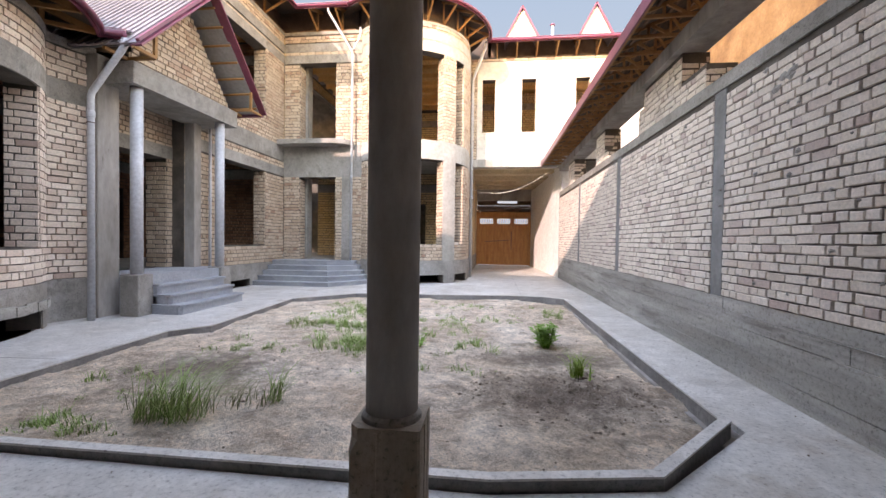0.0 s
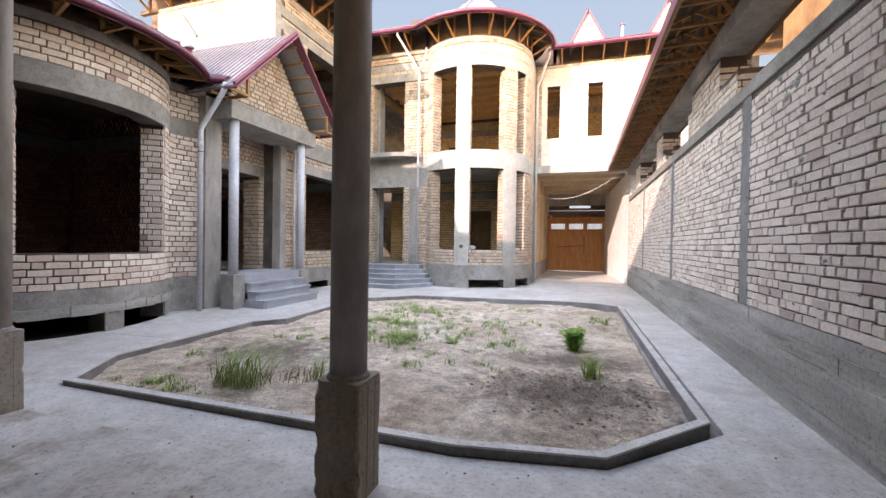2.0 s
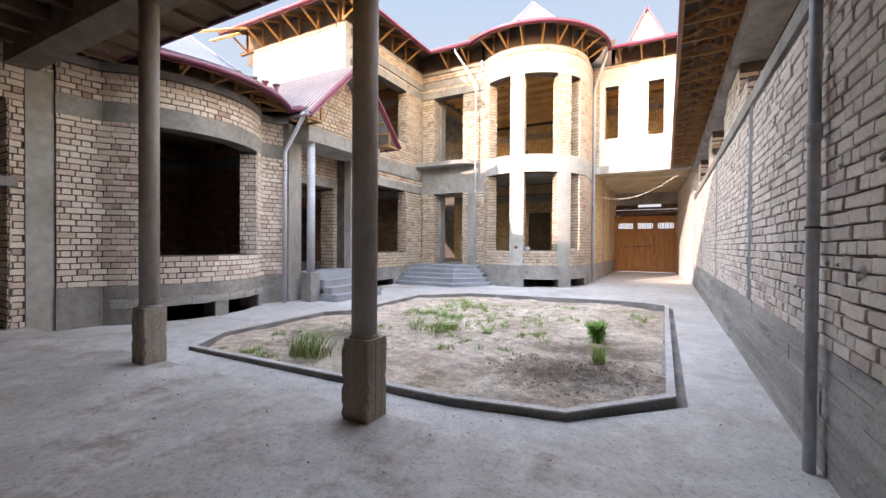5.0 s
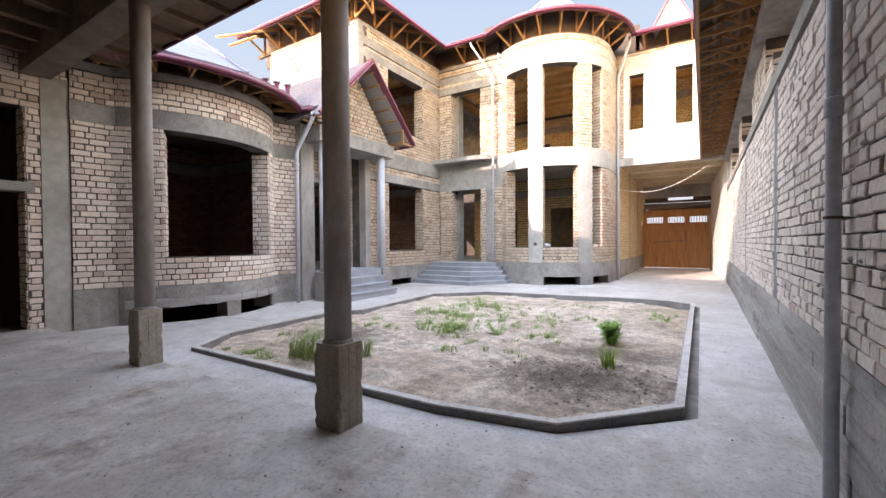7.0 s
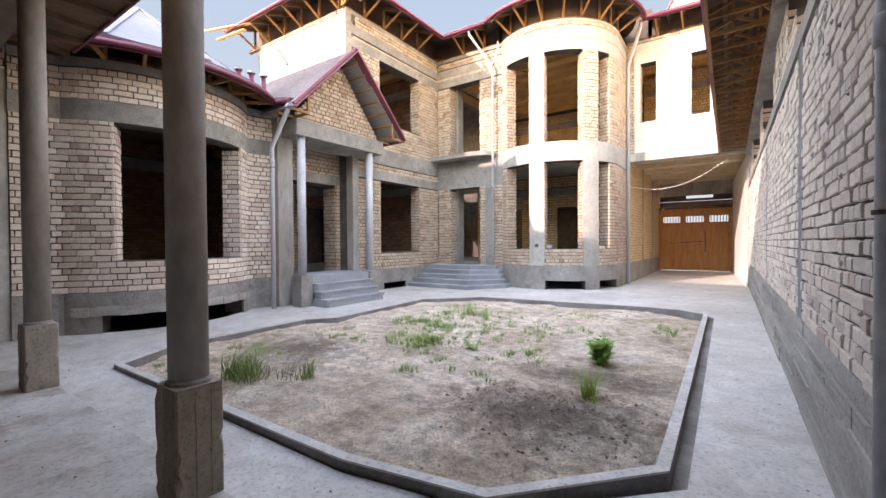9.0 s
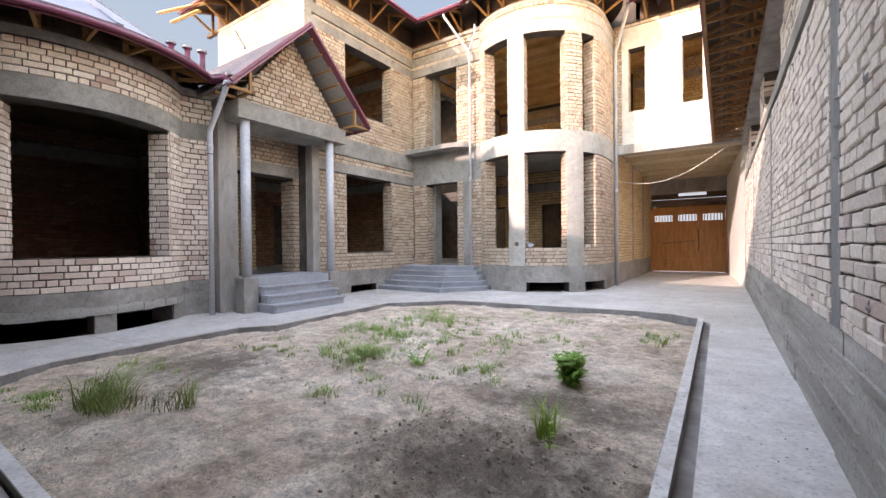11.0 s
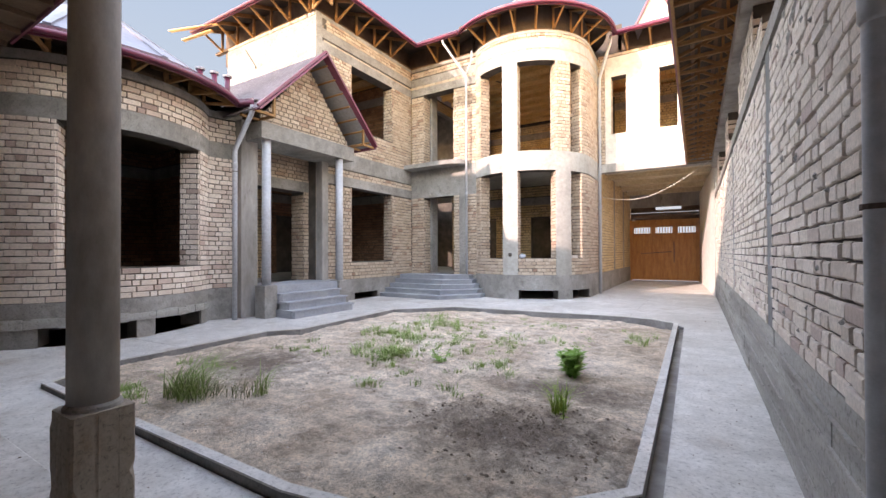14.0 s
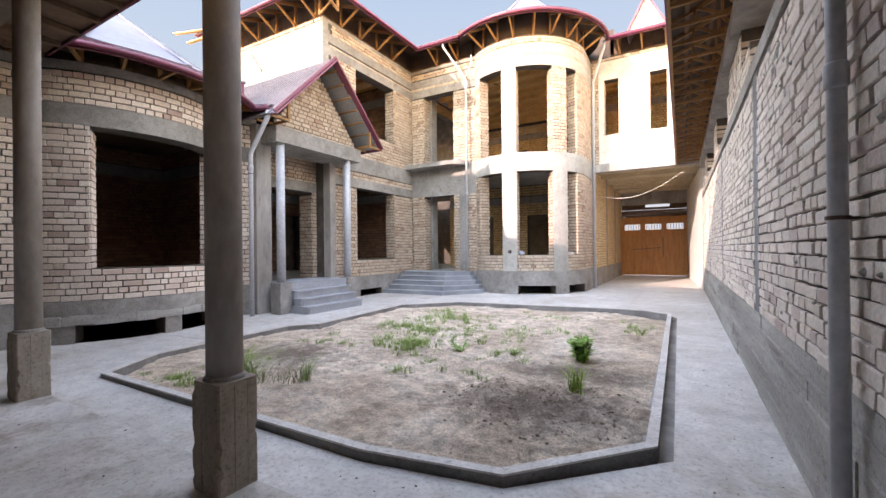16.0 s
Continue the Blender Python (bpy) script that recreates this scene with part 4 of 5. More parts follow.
room_wall("wall_bay_side", (-4.8, 14.9), (-4.8, 16.6), 0.68, 4.0, [], "brick partition beside the bay room", 110)
room_wall("wall_passage_room", (-0.4, 19.5), (6.0, 19.5), 4.4, 8.0, [], "brick back wall of the room over the passage", 111)
# Unseen walls; the west openings are added to brighten the rooms.
thing("wall_far_back", Build().box(-11.3, -0.7, 21.3, 21.6, 0.0, 9.5).box(-0.7, 8.0, 19.8, 20.1, 4.4, 9.36).box(-11.3, -11.0, 2.0, 14.2, 0.0, 4.4).box(-11.3, -11.0, 14.2, 17.4, 0.0, 1.2).box(-11.3, -11.0, 14.2, 17.4, 3.4, 4.4).box(-11.3, -11.0, 17.4, 21.3, 0.0, 4.4).box(-11.3, -11.0, 11.5, 14.2, 4.4, 9.3).box(-11.3, -11.0, 14.2, 20.8, 7.7, 9.36).box(-11.3, -11.0, 14.2, 20.8, 4.4, 4.9).box(-11.3, -11.0, 20.8, 21.3, 4.4, 9.36), M_MORTAR, "unseen back walls of the house with openings added for daylight", "wall", kind="structure")
thing("stair_landing_pier", Build().box(-6.25, -5.72, 13.78, 14.15, 0.68, 4.0).box(-6.25, -5.72, 13.78, 14.15, 4.34, 7.7), M_CONC, "concrete pier in the entrance hall", "pier", kind="structure")
thing("wall_bow_near", Build().box(-11, -6.8, 2.0, 2.3, 0, 4.4), M_MORTAR, "side wall of the bow-windowed room", "wall", kind="structure")

# Added box in dark timber, so the side opening reads as unlit.
thing("side_room", Build().box(-10.3, -10.0, -6.0, 2.0, 0.0, 4.4).box(-14, -6.78, -6.0, 2.0, 4.4, 4.6).box(-14, -6.78, -6.2, -6.0, 0.0, 4.4).box(-10.0, -6.78, -6.0, 2.0, 0.0, 0.1), M_DARKWOOD, "added dark box that keeps the veranda's side opening dark", "room", kind="structure")
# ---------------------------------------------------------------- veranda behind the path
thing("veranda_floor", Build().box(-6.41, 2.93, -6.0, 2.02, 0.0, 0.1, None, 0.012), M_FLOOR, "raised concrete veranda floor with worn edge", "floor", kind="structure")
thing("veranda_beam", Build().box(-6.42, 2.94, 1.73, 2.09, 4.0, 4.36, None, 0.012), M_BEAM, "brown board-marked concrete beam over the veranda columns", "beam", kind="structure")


def veranda_column(x, y):
    top = holder("veranda_column", "dark cement-pipe column on a rough concrete pedestal", "column", "veranda columns", at=(x, y, 0.1))
    rnd = random.Random(9)
    B = Build()
    w, d = 0.125, 0.118
    rings = []
    chips = {(rnd.randrange(15), rnd.randrange(4)): rnd.uniform(0.012, 0.026) for _ in range(11)}
    for k in range(15):
        ring = []
        for q, (sx, sy) in enumerate(((-1, -1), (1, -1), (1, 1), (-1, 1))):
            c = 0.007 + chips.get((k, q), 0.0) + rnd.uniform(0, 0.004)
            u, v = (sx * w, sy * (d - c)), (sx * (w - c), sy * d)
            ring += [u, v] if sx * sy > 0 else [v, u]
        rings.append([(x_ + rnd.uniform(-0.001, 0.001), y_ + rnd.uniform(-0.001, 0.001), 0.6 * k / 14) for x_, y_ in ring])
    B.add([p for r in rings for p in r], [(k * 8 + j, k * 8 + (j + 1) % 8, (k + 1) * 8 + (j + 1) % 8, (k + 1) * 8 + j) for k in range(14) for j in range(8)] + [tuple(range(112, 120)), tuple(range(7, -1, -1))])
    ped = part("pedestal", B, M_PED, top, "chipped board-marked concrete")
    for bx, by, ex, ey in ((w, -0.02, 0.003, 0.005), (w, 0.055, 0.002, 0.003), (-0.03, -d, 0.004, 0.003)):
        part("board_seam", Build().box(bx - ex, bx + ex, by - ey, by + ey, 0.01, 0.585), M_PED, ped)
    part("shaft", Build().tube([(0, 0, 0.6), (0, 0, 3.9)], 0.096, 32), M_COL, top, "smooth grey cement pipe", True)
    part("collar", Build().tube([(0, 0, 0.595), (0, 0, 0.615), (0, 0, 0.63)], [0.112, 0.108, 0.093], 24), M_CONC, top, "smear of mortar")


veranda_column(0.085, 1.90)
veranda_column(-2.88, 1.90)
thing("wall_veranda_back", Build().box(-6.8, 3.3, -6.3, -6.0, 0, 6.05), M_PLASTER, "plain wall closing the veranda", "wall", kind="structure")


# ---------------------------------------------------------------- roofs
def offset_line(pts, d):
    """The plan line moved inward (to its left) by d, mitred."""
    out = []
    for i, p in enumerate(pts):
        p = Vector(p)
        e = (Vector(pts[i]) - Vector(pts[i - 1])).normalized() if i else None
        f = (Vector(pts[i + 1]) - Vector(pts[i])).normalized() if i < len(pts) - 1 else None
        e, f = e or f, f or e
        h = Vector((-e.y, e.x)) + Vector((-f.y, f.x))
        out.append(p + h * (d / max(0.3, h.dot(Vector((-e.y, e.x))))))
    return out


def ribbed(B, a, b, c, d, step):
    """Standing ribs on the roof plane a-b (eave) to d-c (top)."""
    a, b, c, d = Vector(a), Vector(b), Vector(c), Vector(d)
    n = int((b - a).length / step)
    for k in range(1, n):
        f = k / n
        p, q = a.lerp(b, f), d.lerp(c, f)
        if (q - p).length > 0.2:
            B.beam(p + Vector((0, 0, 0.012)), q + Vector((0, 0, 0.012)), 0.03, 0.03)


def eave_roof(name, label, pts, z, wide, slope, wall_off, wall_z, spacing, rib=0.0, fascia_h=0.15, apex=None):
    """A roof that rises inward from its eave line, with a red fascia, a gutter and open timber trusses underneath."""
    top = holder(name, label, "roof")
    inner = [Vector(apex)] * len(pts) if apex else offset_line(pts, wide)
    ze, zt = z + fascia_h, z + fascia_h + wide * slope
    def strip(rows):
        """A closed band through rings of four points."""
        B = Build()
        for r in rows:
            B.v.extend(tuple(q) for q in r)
        for i in range(len(rows) - 1):
            for k in range(4):
                m = (k + 1) % 4
                B.f.append((4 * i + k, 4 * i + m, 4 * i + 4 + m, 4 * i + 4 + k))
        e = 4 * (len(rows) - 1)
        B.f += [(3, 2, 1, 0), (e, e + 1, e + 2, e + 3)]
        return B

    both = list(zip(pts, inner))
    S = strip([((*a, ze), (*c, zt), (c[0], c[1], zt - 0.02), (a[0], a[1], ze - 0.02)) for a, c in both])
    U = strip([((a[0], a[1], ze - 0.045), (c[0], c[1], zt - 0.045), (c[0], c[1], zt - 0.057), (a[0], a[1], ze - 0.057)) for a, c in both])
    R = Build()
    if rib:
        for i in range(len(pts) - 1):
            ribbed(R, (*pts[i], ze), (*pts[i + 1], ze), (*inner[i + 1], zt), (*inner[i], zt), rib)
    part("roof_sheet", S, M_ROOF, top, "pale painted roofing sheet")
    part("roof_underside", U, M_VOID, top, "underside coloured near-black")
    if rib:
        part("roof_rib", R, M_ROOF, top)
    o1, o2 = offset_line(pts, 0.0), offset_line(pts, 0.03)
    F = strip([((*u, z), (*u, ze + 0.012), (*v, ze + 0.012), (*v, z)) for u, v in zip(o1, o2)])
    part("fascia", F, M_FASCIA, top, "cherry-red metal fascia")
    g = offset_line(pts, -0.045)
    part("gutter", Build().tube([(p.x, p.y, z + 0.06) for p in g], 0.042, 10), M_FASCIA, top, "cherry-red rain gutter", True)
    ln = Line(pts, 1)
    n = max(2, int(ln.len / spacing))
    for k in range(n):
        s = (k + 0.5) * ln.len / n
        p, nr = ln.at(s)
        q = p - nr * 0.05
        w = p - nr * (wall_off + 0.05)
        v = p - nr * (wall_off + 0.9)
        t = part("truss", Build().beam((q.x, q.y, z + 0.05), (w.x, w.y, wall_z + 0.03), 0.042, 0.06).beam((q.x, q.y, ze - 0.1), (v.x, v.y, ze - 0.1 + slope * (wall_off + 0.85)), 0.05, 0.09).beam((w.x, w.y, wall_z), (w.x, w.y, ze - 0.1 + slope * wall_off), 0.05, 0.07), M_WOOD, top)
    m = offset_line(pts, wall_off + 0.12)
    P = Build()
    for i in range(len(pts) - 1):
        if (m[i + 1] - m[i]).dot(Vector(pts[i + 1]) - Vector(pts[i])) > 0 and not (apex and i in (0, len(pts) - 2)):
            P.beam((*m[i], wall_z + 0.04), (*m[i + 1], wall_z + 0.04), 0.12, 0.08)
    part("wall_plate", P, M_DARKWOOD, top)
    # Added dark baffle, so the open eave reads as a shaded void.
    v = offset_line(pts, wall_off + 0.42)
    rise = ze - 0.07 + slope * (wall_off + 0.42)
    part("attic_lining", strip([((p.x, p.y, wall_z - 0.25), (p.x, p.y, rise), (q.x, q.y, rise), (q.x, q.y, wall_z - 0.25)) for p, q in zip(v, offset_line(pts, wall_off + 0.46))]), M_DARKWOOD, top, "added dark baffle that blacks out the eave void")
    return top


EZ = 8.36
bay_eave = arc(BX, BY, 2.68, -124.8, 10.0, 20)
eave_roof("roof_wing", "hipped metal roof with open timber eaves and red gutter", [(-11.2, 8.22), (-5.60, 8.22), (-5.60, 12.65), (bay_eave[0][0] - 0.05, 12.65)], EZ, 2.55, 0.37, 0.70, 8.0, 0.8)
eave_roof("roof_bay", "conical metal roof over the round bay with a red gutter", bay_eave, EZ, 2.66, 0.47, 0.68, 8.0, 0.72, apex=(BX, BY))
eave_roof("roof_passage", "metal roof over the passage wing with a red gutter", [(bay_eave[-1][0] - 0.05, 15.32), (8.0, 15.32)], EZ, 2.55, 0.37, 0.72, 8.1, 0.7)
# Near-black cone and ring added to block sky behind the bay eave.
BAFFLE = Build()
BAFFLE.tube([(BX, BY, 8.50), (BX, BY, 9.64)], [2.48, 0.06], 40, False)
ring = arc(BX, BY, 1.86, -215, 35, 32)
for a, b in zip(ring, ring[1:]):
    BAFFLE.beam((a[0], a[1], 8.36), (b[0], b[1], 8.36), 0.03, 0.86)
BAFFLE.box(-0.75, 0.32, 16.46, 16.5, 7.9, 9.25).box(-4.5, -3.95, 13.62, 13.66, 7.9, 9.2)
thing("attic_lining_bay", BAFFLE, M_VOID, "added near-black baffle that blacks out the bay's roof space", "lining", kind="structure")
# Unseen flat cap that keeps the sky out of the roof space.
thing("roof_cap", Build().prism([(-11.2, 10.7), (-7.9, 10.7), (-7.9, 15.1), (-2.5, 15.1), (-2.5, 17.8), (8, 17.8), (8, 21.8), (-11.2, 21.8)], 9.35, 9.44), M_ROOF, "upper metal roof over the house", "roof", kind="structure")


def dormer(x):
    """Small pointed gable standing on the roof above the passage."""
    top = holder("dormer", "small pointed white gable with a red edge on the roof", "dormer", "roof dormers", at=(x, 15.75, 8.62))
    w, h = 0.58, 1.12
    part("front", Build().add([(-w, 0, 0), (w, 0, 0), (0, 0, h), (-w, 0.05, 0), (w, 0.05, 0), (0, 0.05, h)], [(0, 1, 2), (5, 4, 3), (0, 3, 4, 1), (1, 4, 5, 2), (2, 5, 3, 0)]), M_PLASTER, top, "white painted board")
    for sgn in (-1, 1):
        part("roof_slope", Build().sheet([(sgn * w * 1.06, -0.06, -0.04), (0, -0.06, h + 0.03), (0, 2.6, h + 0.03), (sgn * w * 1.06, 2.6, -0.04)], 0.025), M_ROOF, top)
        part("barge_board", Build().beam((sgn * (w + 0.05), -0.07, -0.05), (0, -0.07, h + 0.03), 0.05, 0.09, (0, 1, 0)), M_FASCIA, top, "red edge trim")
    return top


dormer(1.42)
dormer(3.98)
dormer(6.5)
vent = holder("flue_pipe", "short metal flue pipe on the roof", "flue", at=(2.68, 17.2, 9.0))
part("pipe", Build().tube([(0, 0, 0), (0, 0, 0.8)], 0.05, 14), M_PIPE, vent, "", True)
part("cowl", Build().tube([(0, 0, 0.8), (0, 0, 0.83), (0, 0, 0.9)], [0.09, 0.09, 0.02], 14), M_FASCIA, vent, "red conical cowl")


# roof over the bow window
bow_eave = [(-5.75, 1.6), (-5.72, 2.72)] + arc(-7.55, 4.42, 2.66, -42, 42, 12)[0:] + [(-5.25, 6.32)]
eave_roof("roof_bow", "low metal roof over the bow window with a purple-red gutter", bow_eave, 4.40, 1.0, 0.36, 0.62, 4.42, 0.62)


def turret(x, y, z, rad, high, n, label):
    """Faceted metal cone with ridge caps."""
    top = holder("turret_roof", label, "roof", at=(x, y, z))
    pts = [(rad * math.cos(2 * math.pi * k / n + 0.1), rad * math.sin(2 * math.pi * k / n + 0.1), 0) for k in range(n)]
    apex = (0, 0, high)
    for k in range(n):
        a, b = pts[k], pts[(k + 1) % n]
        part("facet", Build().sheet([a, b, apex], 0.02), M_TURRET, top)
        part("ridge_cap", Build().beam(a, apex, 0.1, 0.04), M_TURRET, top)
    return top


turret(-7.55, 4.42, 4.72, 2.35, 1.58, 10, "faceted pale metal cone roof with ridge caps")
turret(BX, BY, 9.0, 1.55, 1.55, 10, "steep faceted pale metal cone on the bay roof")
for k, (x, y, z) in enumerate([(-6.35, 5.85, 4.92), (-6.30, 6.12, 4.92), (-6.25, 6.38, 4.92)]):
    s = holder("vent_stub", "short red capped vent stub on the roof", "vent", "roof vent stubs", at=(x, y, z))
    part("tube", Build().tube([(0, 0, -0.2), (0, 0, 0.3)], 0.055, 12), M_FASCIA, s, "", True)
    part("cap", Build().tube([(0, 0, 0.3), (0, 0, 0.34), (0, 0, 0.36)], [0.09, 0.09, 0.04], 12), M_ROOF, s, "pale metal cap")


def porch_roof():
    top = holder("porch_roof", "steep pale metal gable roof with cherry-red edges", "roof")
    rx0, rx1, zr, ze, hw = -5.03, -9.2, 6.12, 4.32, 1.78
    for sgn in (-1, 1):
        ye = GY + sgn * hw
        part("roof_slope", Build().sheet([(rx0, ye, ze), (rx0, GY, zr), (rx1, GY, zr), (rx1, ye, ze)], 0.025), M_ROOF, top, "pale ribbed roofing sheet")
        R = Build()
        ribbed(R, (rx1, ye, ze), (rx0, ye, ze), (rx0, GY, zr), (rx1, GY, zr), 0.14)
        part("roof_rib", R, M_ROOF, top)
        part("lining", Build().sheet([(rx0 - 0.04, ye - sgn * 0.04, ze - 0.03), (rx0 - 0.04, GY, zr - 0.05), (-6.2, GY, zr - 0.05), (-6.2, ye - sgn * 0.04, ze - 0.03)], 0.01), M_ROOFIN, top, "grey underlay")
        for j in range(7):
            f = 0.08 + j * 0.14
            y, z = ye + (GY - ye) * f, ze + (zr - ze) * f - 0.075
            part("batten", Build().beam((rx0 - 0.05, y, z), (-6.2, y, z), 0.09, 0.035, (0, -sgn, 1)), M_WOOD, top)
        part("barge_board", Build().beam((rx0 + 0.015, ye, ze - 0.05), (rx0 + 0.015, GY, zr - 0.05), 0.03, 0.2, (1, 0, 0)), M_FASCIA, top, "cherry-red barge board")
        part("barge_trim", Build().beam((rx0 + 0.04, ye, ze + 0.035), (rx0 + 0.04, GY, zr + 0.035), 0.05, 0.06, (1, 0, 0)), M_FASCIA, top)
        if sgn > 0:
            part("gutter", Build().tube([(rx0, ye + sgn * 0.04, ze - 0.05), (-6.3, ye + sgn * 0.04, ze - 0.05)], 0.045, 10), M_FASCIA, top, "", True)
        yb = ye - sgn * 0.42
        zb = ze - 0.06
        B = Build().beam((rx0 - 0.03, ye, zb), (rx0 - 0.03, yb, zb), 0.05, 0.05).beam((rx0 - 0.03, yb, zb), (rx0 - 0.03, yb, zb + 0.4), 0.05, 0.05).beam((rx0 - 0.03, yb, zb), (GX, yb, zb), 0.05, 0.05).beam((GX + 0.02, ye, zb), (GX + 0.02, yb, zb), 0.05, 0.05)
        part("eave_frame", B, M_WOOD, top, "bare timber eave frame")
    return top


porch_roof()


# lean-to roof over the boundary wall
def lean_to():
    top = holder("roof_lean_to", "lean-to metal roof on timber trusses above the boundary wall", "roof")
    x0, z0, x1, z1 = 2.22, 4.24, 4.2, 5.0
    part("roof_sheet", Build().sheet([(x0, -6, z0), (x0, 15.98, z0), (x1, 15.98, z1), (x1, -6, z1)], 0.02), M_ROOF, top)
    # One near-black sheet, so the trusses stand out against it.
    part("underside_board", Build().sheet([(x0 + 0.01, -5.98, z0 - 0.03), (x0 + 0.01, 15.96, z0 - 0.03), (x1, 15.96, z1 - 0.03), (x1, -5.98, z1 - 0.03)], 0.012), M_VOID, top, "near-black sheet under the roofing")
    part("fascia", Build().box(x0 - 0.025, x0, -6, 15.98, 4.10, 4.27), M_FASCIA, top, "red metal fascia")
    part("fascia_board", Build().box(x0, x0 + 0.03, -6, 15.98, 4.10, 4.22), M_WOOD, top, "bare timber board")
    for k in range(42):
        y = -5.6 + 0.52 * k
        part("truss", Build().beam((x0 + 0.03, y, 4.13), (3.0, y, 4.15), 0.035, 0.045).beam((x0 + 0.03, y, 4.19), (3.6, y, 4.70), 0.035, 0.055).beam((2.50, y, 4.15), (2.50, y, 4.31), 0.03, 0.035).beam((2.78, y, 4.15), (2.50, y, 4.31), 0.03, 0.035).beam((2.78, y, 4.15), (2.78, y, 4.41), 0.03, 0.035).beam((2.98, y, 4.15), (2.78, y, 4.41), 0.03, 0.035), M_TRUSS, top)
    for xq, zq in ((2.42, 4.26), (2.7, 4.37), (2.98, 4.47)):
        part("purlin", Build().beam((xq, -6, zq), (xq, 15.98, zq), 0.045, 0.03, (-0.36, 0, 1)), M_DARKWOOD, top)
    return top


lean_to()


# veranda roof
def veranda_roof():
    top = holder("roof_veranda", "timber veranda roof with dark joists; unseen sheets added to cast shade", "roof")
    # Unseen slopes; the ridge is placed to cast the shadow on far walls.
    part("roof_sheet", Build().sheet([(-14, 2.92, 4.52), (2.2, 2.92, 4.52), (2.2, -2, 7.72), (-14, -2, 7.72)], 0.03), M_ROOF, top)
    part("roof_sheet", Build().sheet([(-14, -2, 7.72), (2.2, -2, 7.72), (2.2, -8, 5.6), (-14, -8, 5.6)], 0.03), M_ROOF, top)
    part("fascia", Build().box(-5.8, 2.2, 2.92, 2.95, 4.36, 4.54), M_FASCIA, top)
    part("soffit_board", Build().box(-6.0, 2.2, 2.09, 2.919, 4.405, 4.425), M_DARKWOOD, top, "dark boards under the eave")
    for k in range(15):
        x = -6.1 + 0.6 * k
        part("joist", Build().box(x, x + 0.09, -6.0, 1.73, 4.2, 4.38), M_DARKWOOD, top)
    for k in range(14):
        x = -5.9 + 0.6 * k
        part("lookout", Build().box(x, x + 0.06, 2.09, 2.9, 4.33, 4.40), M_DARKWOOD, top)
    return top


veranda_roof()
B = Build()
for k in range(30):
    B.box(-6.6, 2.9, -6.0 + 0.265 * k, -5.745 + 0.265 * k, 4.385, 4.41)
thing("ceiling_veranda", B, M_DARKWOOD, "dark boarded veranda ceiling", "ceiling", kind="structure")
thing("wall_gable_end", Build().add([(-14, 2.0, 0), (-14, -6, 0), (-14, -6, 6.1), (-14, 2.0, 4.8), (-13.8, 2.0, 0), (-13.8, -6, 0), (-13.8, -6, 6.1), (-13.8, 2.0, 4.8)], [(0, 1, 2, 3), (7, 6, 5, 4), (0, 4, 5, 1), (1, 5, 6, 2), (2, 6, 7, 3), (3, 7, 4, 0)]), M_PLASTER, "unseen plain wall closing the end of the veranda roof", "wall", kind="structure")


# timber ceilings of the upper rooms
def timber_ceiling(name, x0, x1, y0, y1, z, cut=None):
    B = Build()
    n = int((x1 - x0) / 0.17)
    for k in range(n):
        a = x0 + (x1 - x0) * k / n
        B.box(a, a + (x1 - x0) / n - 0.012, y0, y1, z + 0.16, z + 0.185)
    m = max(1, int((y1 - y0) / 0.75))
    for k in range(m + 1):
        b = y0 + (y1 - y0) * k / m
        B.box(x0, x1, b - 0.06, b + 0.06, z, z + 0.158)
    return thing(name, B, M_BOARD, "bare timber joists and boards over an upper room", "ceiling", kind="structure")


timber_ceiling("ceiling_upper_wing", -10.2, -6.7, 9.3, 13.6, 7.8)
timber_ceiling("ceiling_upper_bay", -6.7, -0.78, 13.75, 20.9, 7.8)
thing("ceiling_upper_round", Build().prism(arc(BX, BY, BR - 0.38, -180, 0, 24), 7.94, 7.97), M_BOARD, "boarded ceiling of the upper bay", "ceiling", kind="structure")
timber_ceiling("ceiling_upper_passage", -0.7, 6.0, 16.4, 19.8, 7.95)
thing("wall_upper_partition", Build().box(-0.78, -0.70, 16.4, 21.0, 4.34, 7.99), M_BRICK_ROOM, "brick partition beside the upper bay room", "wall", kind="structure")
# Wide opening added to pass the west daylight on to the bay room.
room_wall("wall_upper_partition_west", (-6.72, 13.75), (-6.72, 20.9), 4.34, 7.8, [(0.9, 6.9, 4.34, 7.3)], "brick partition behind the upper bay room", 113)
thing("floor_over_passage", Build().box(-0.76, 6.0, 16.42, 19.8, 4.37, 4.5), M_CONC, "floor slab of the room over the passage", "floor", kind="structure")


def loose_planks():
    rnd = random.Random(6)
    for k, (a, b) in enumerate((((-9.9, 8.3, 8.36), (-11.9, 7.9, 8.52)), ((-10.3, 8.35, 8.30), (-11.5, 8.1, 8.20)))):
        thing("loose_plank", Build().beam(a, b, 0.12, 0.03), M_BOARD, "loose sawn plank sticking out under the eave", "plank", "planks at the eave")


loose_planks()
# Bar added to draw a dark slanting mark on the wall.
thing("grey_batten", Build().beam((-9.43, 8.885, 7.68), (-8.92, 8.885, 7.02), 0.05, 0.045, (0, 1, 0)), M_CONC, "short grey bar drawing a slanting mark on the upper end wall", "batten")


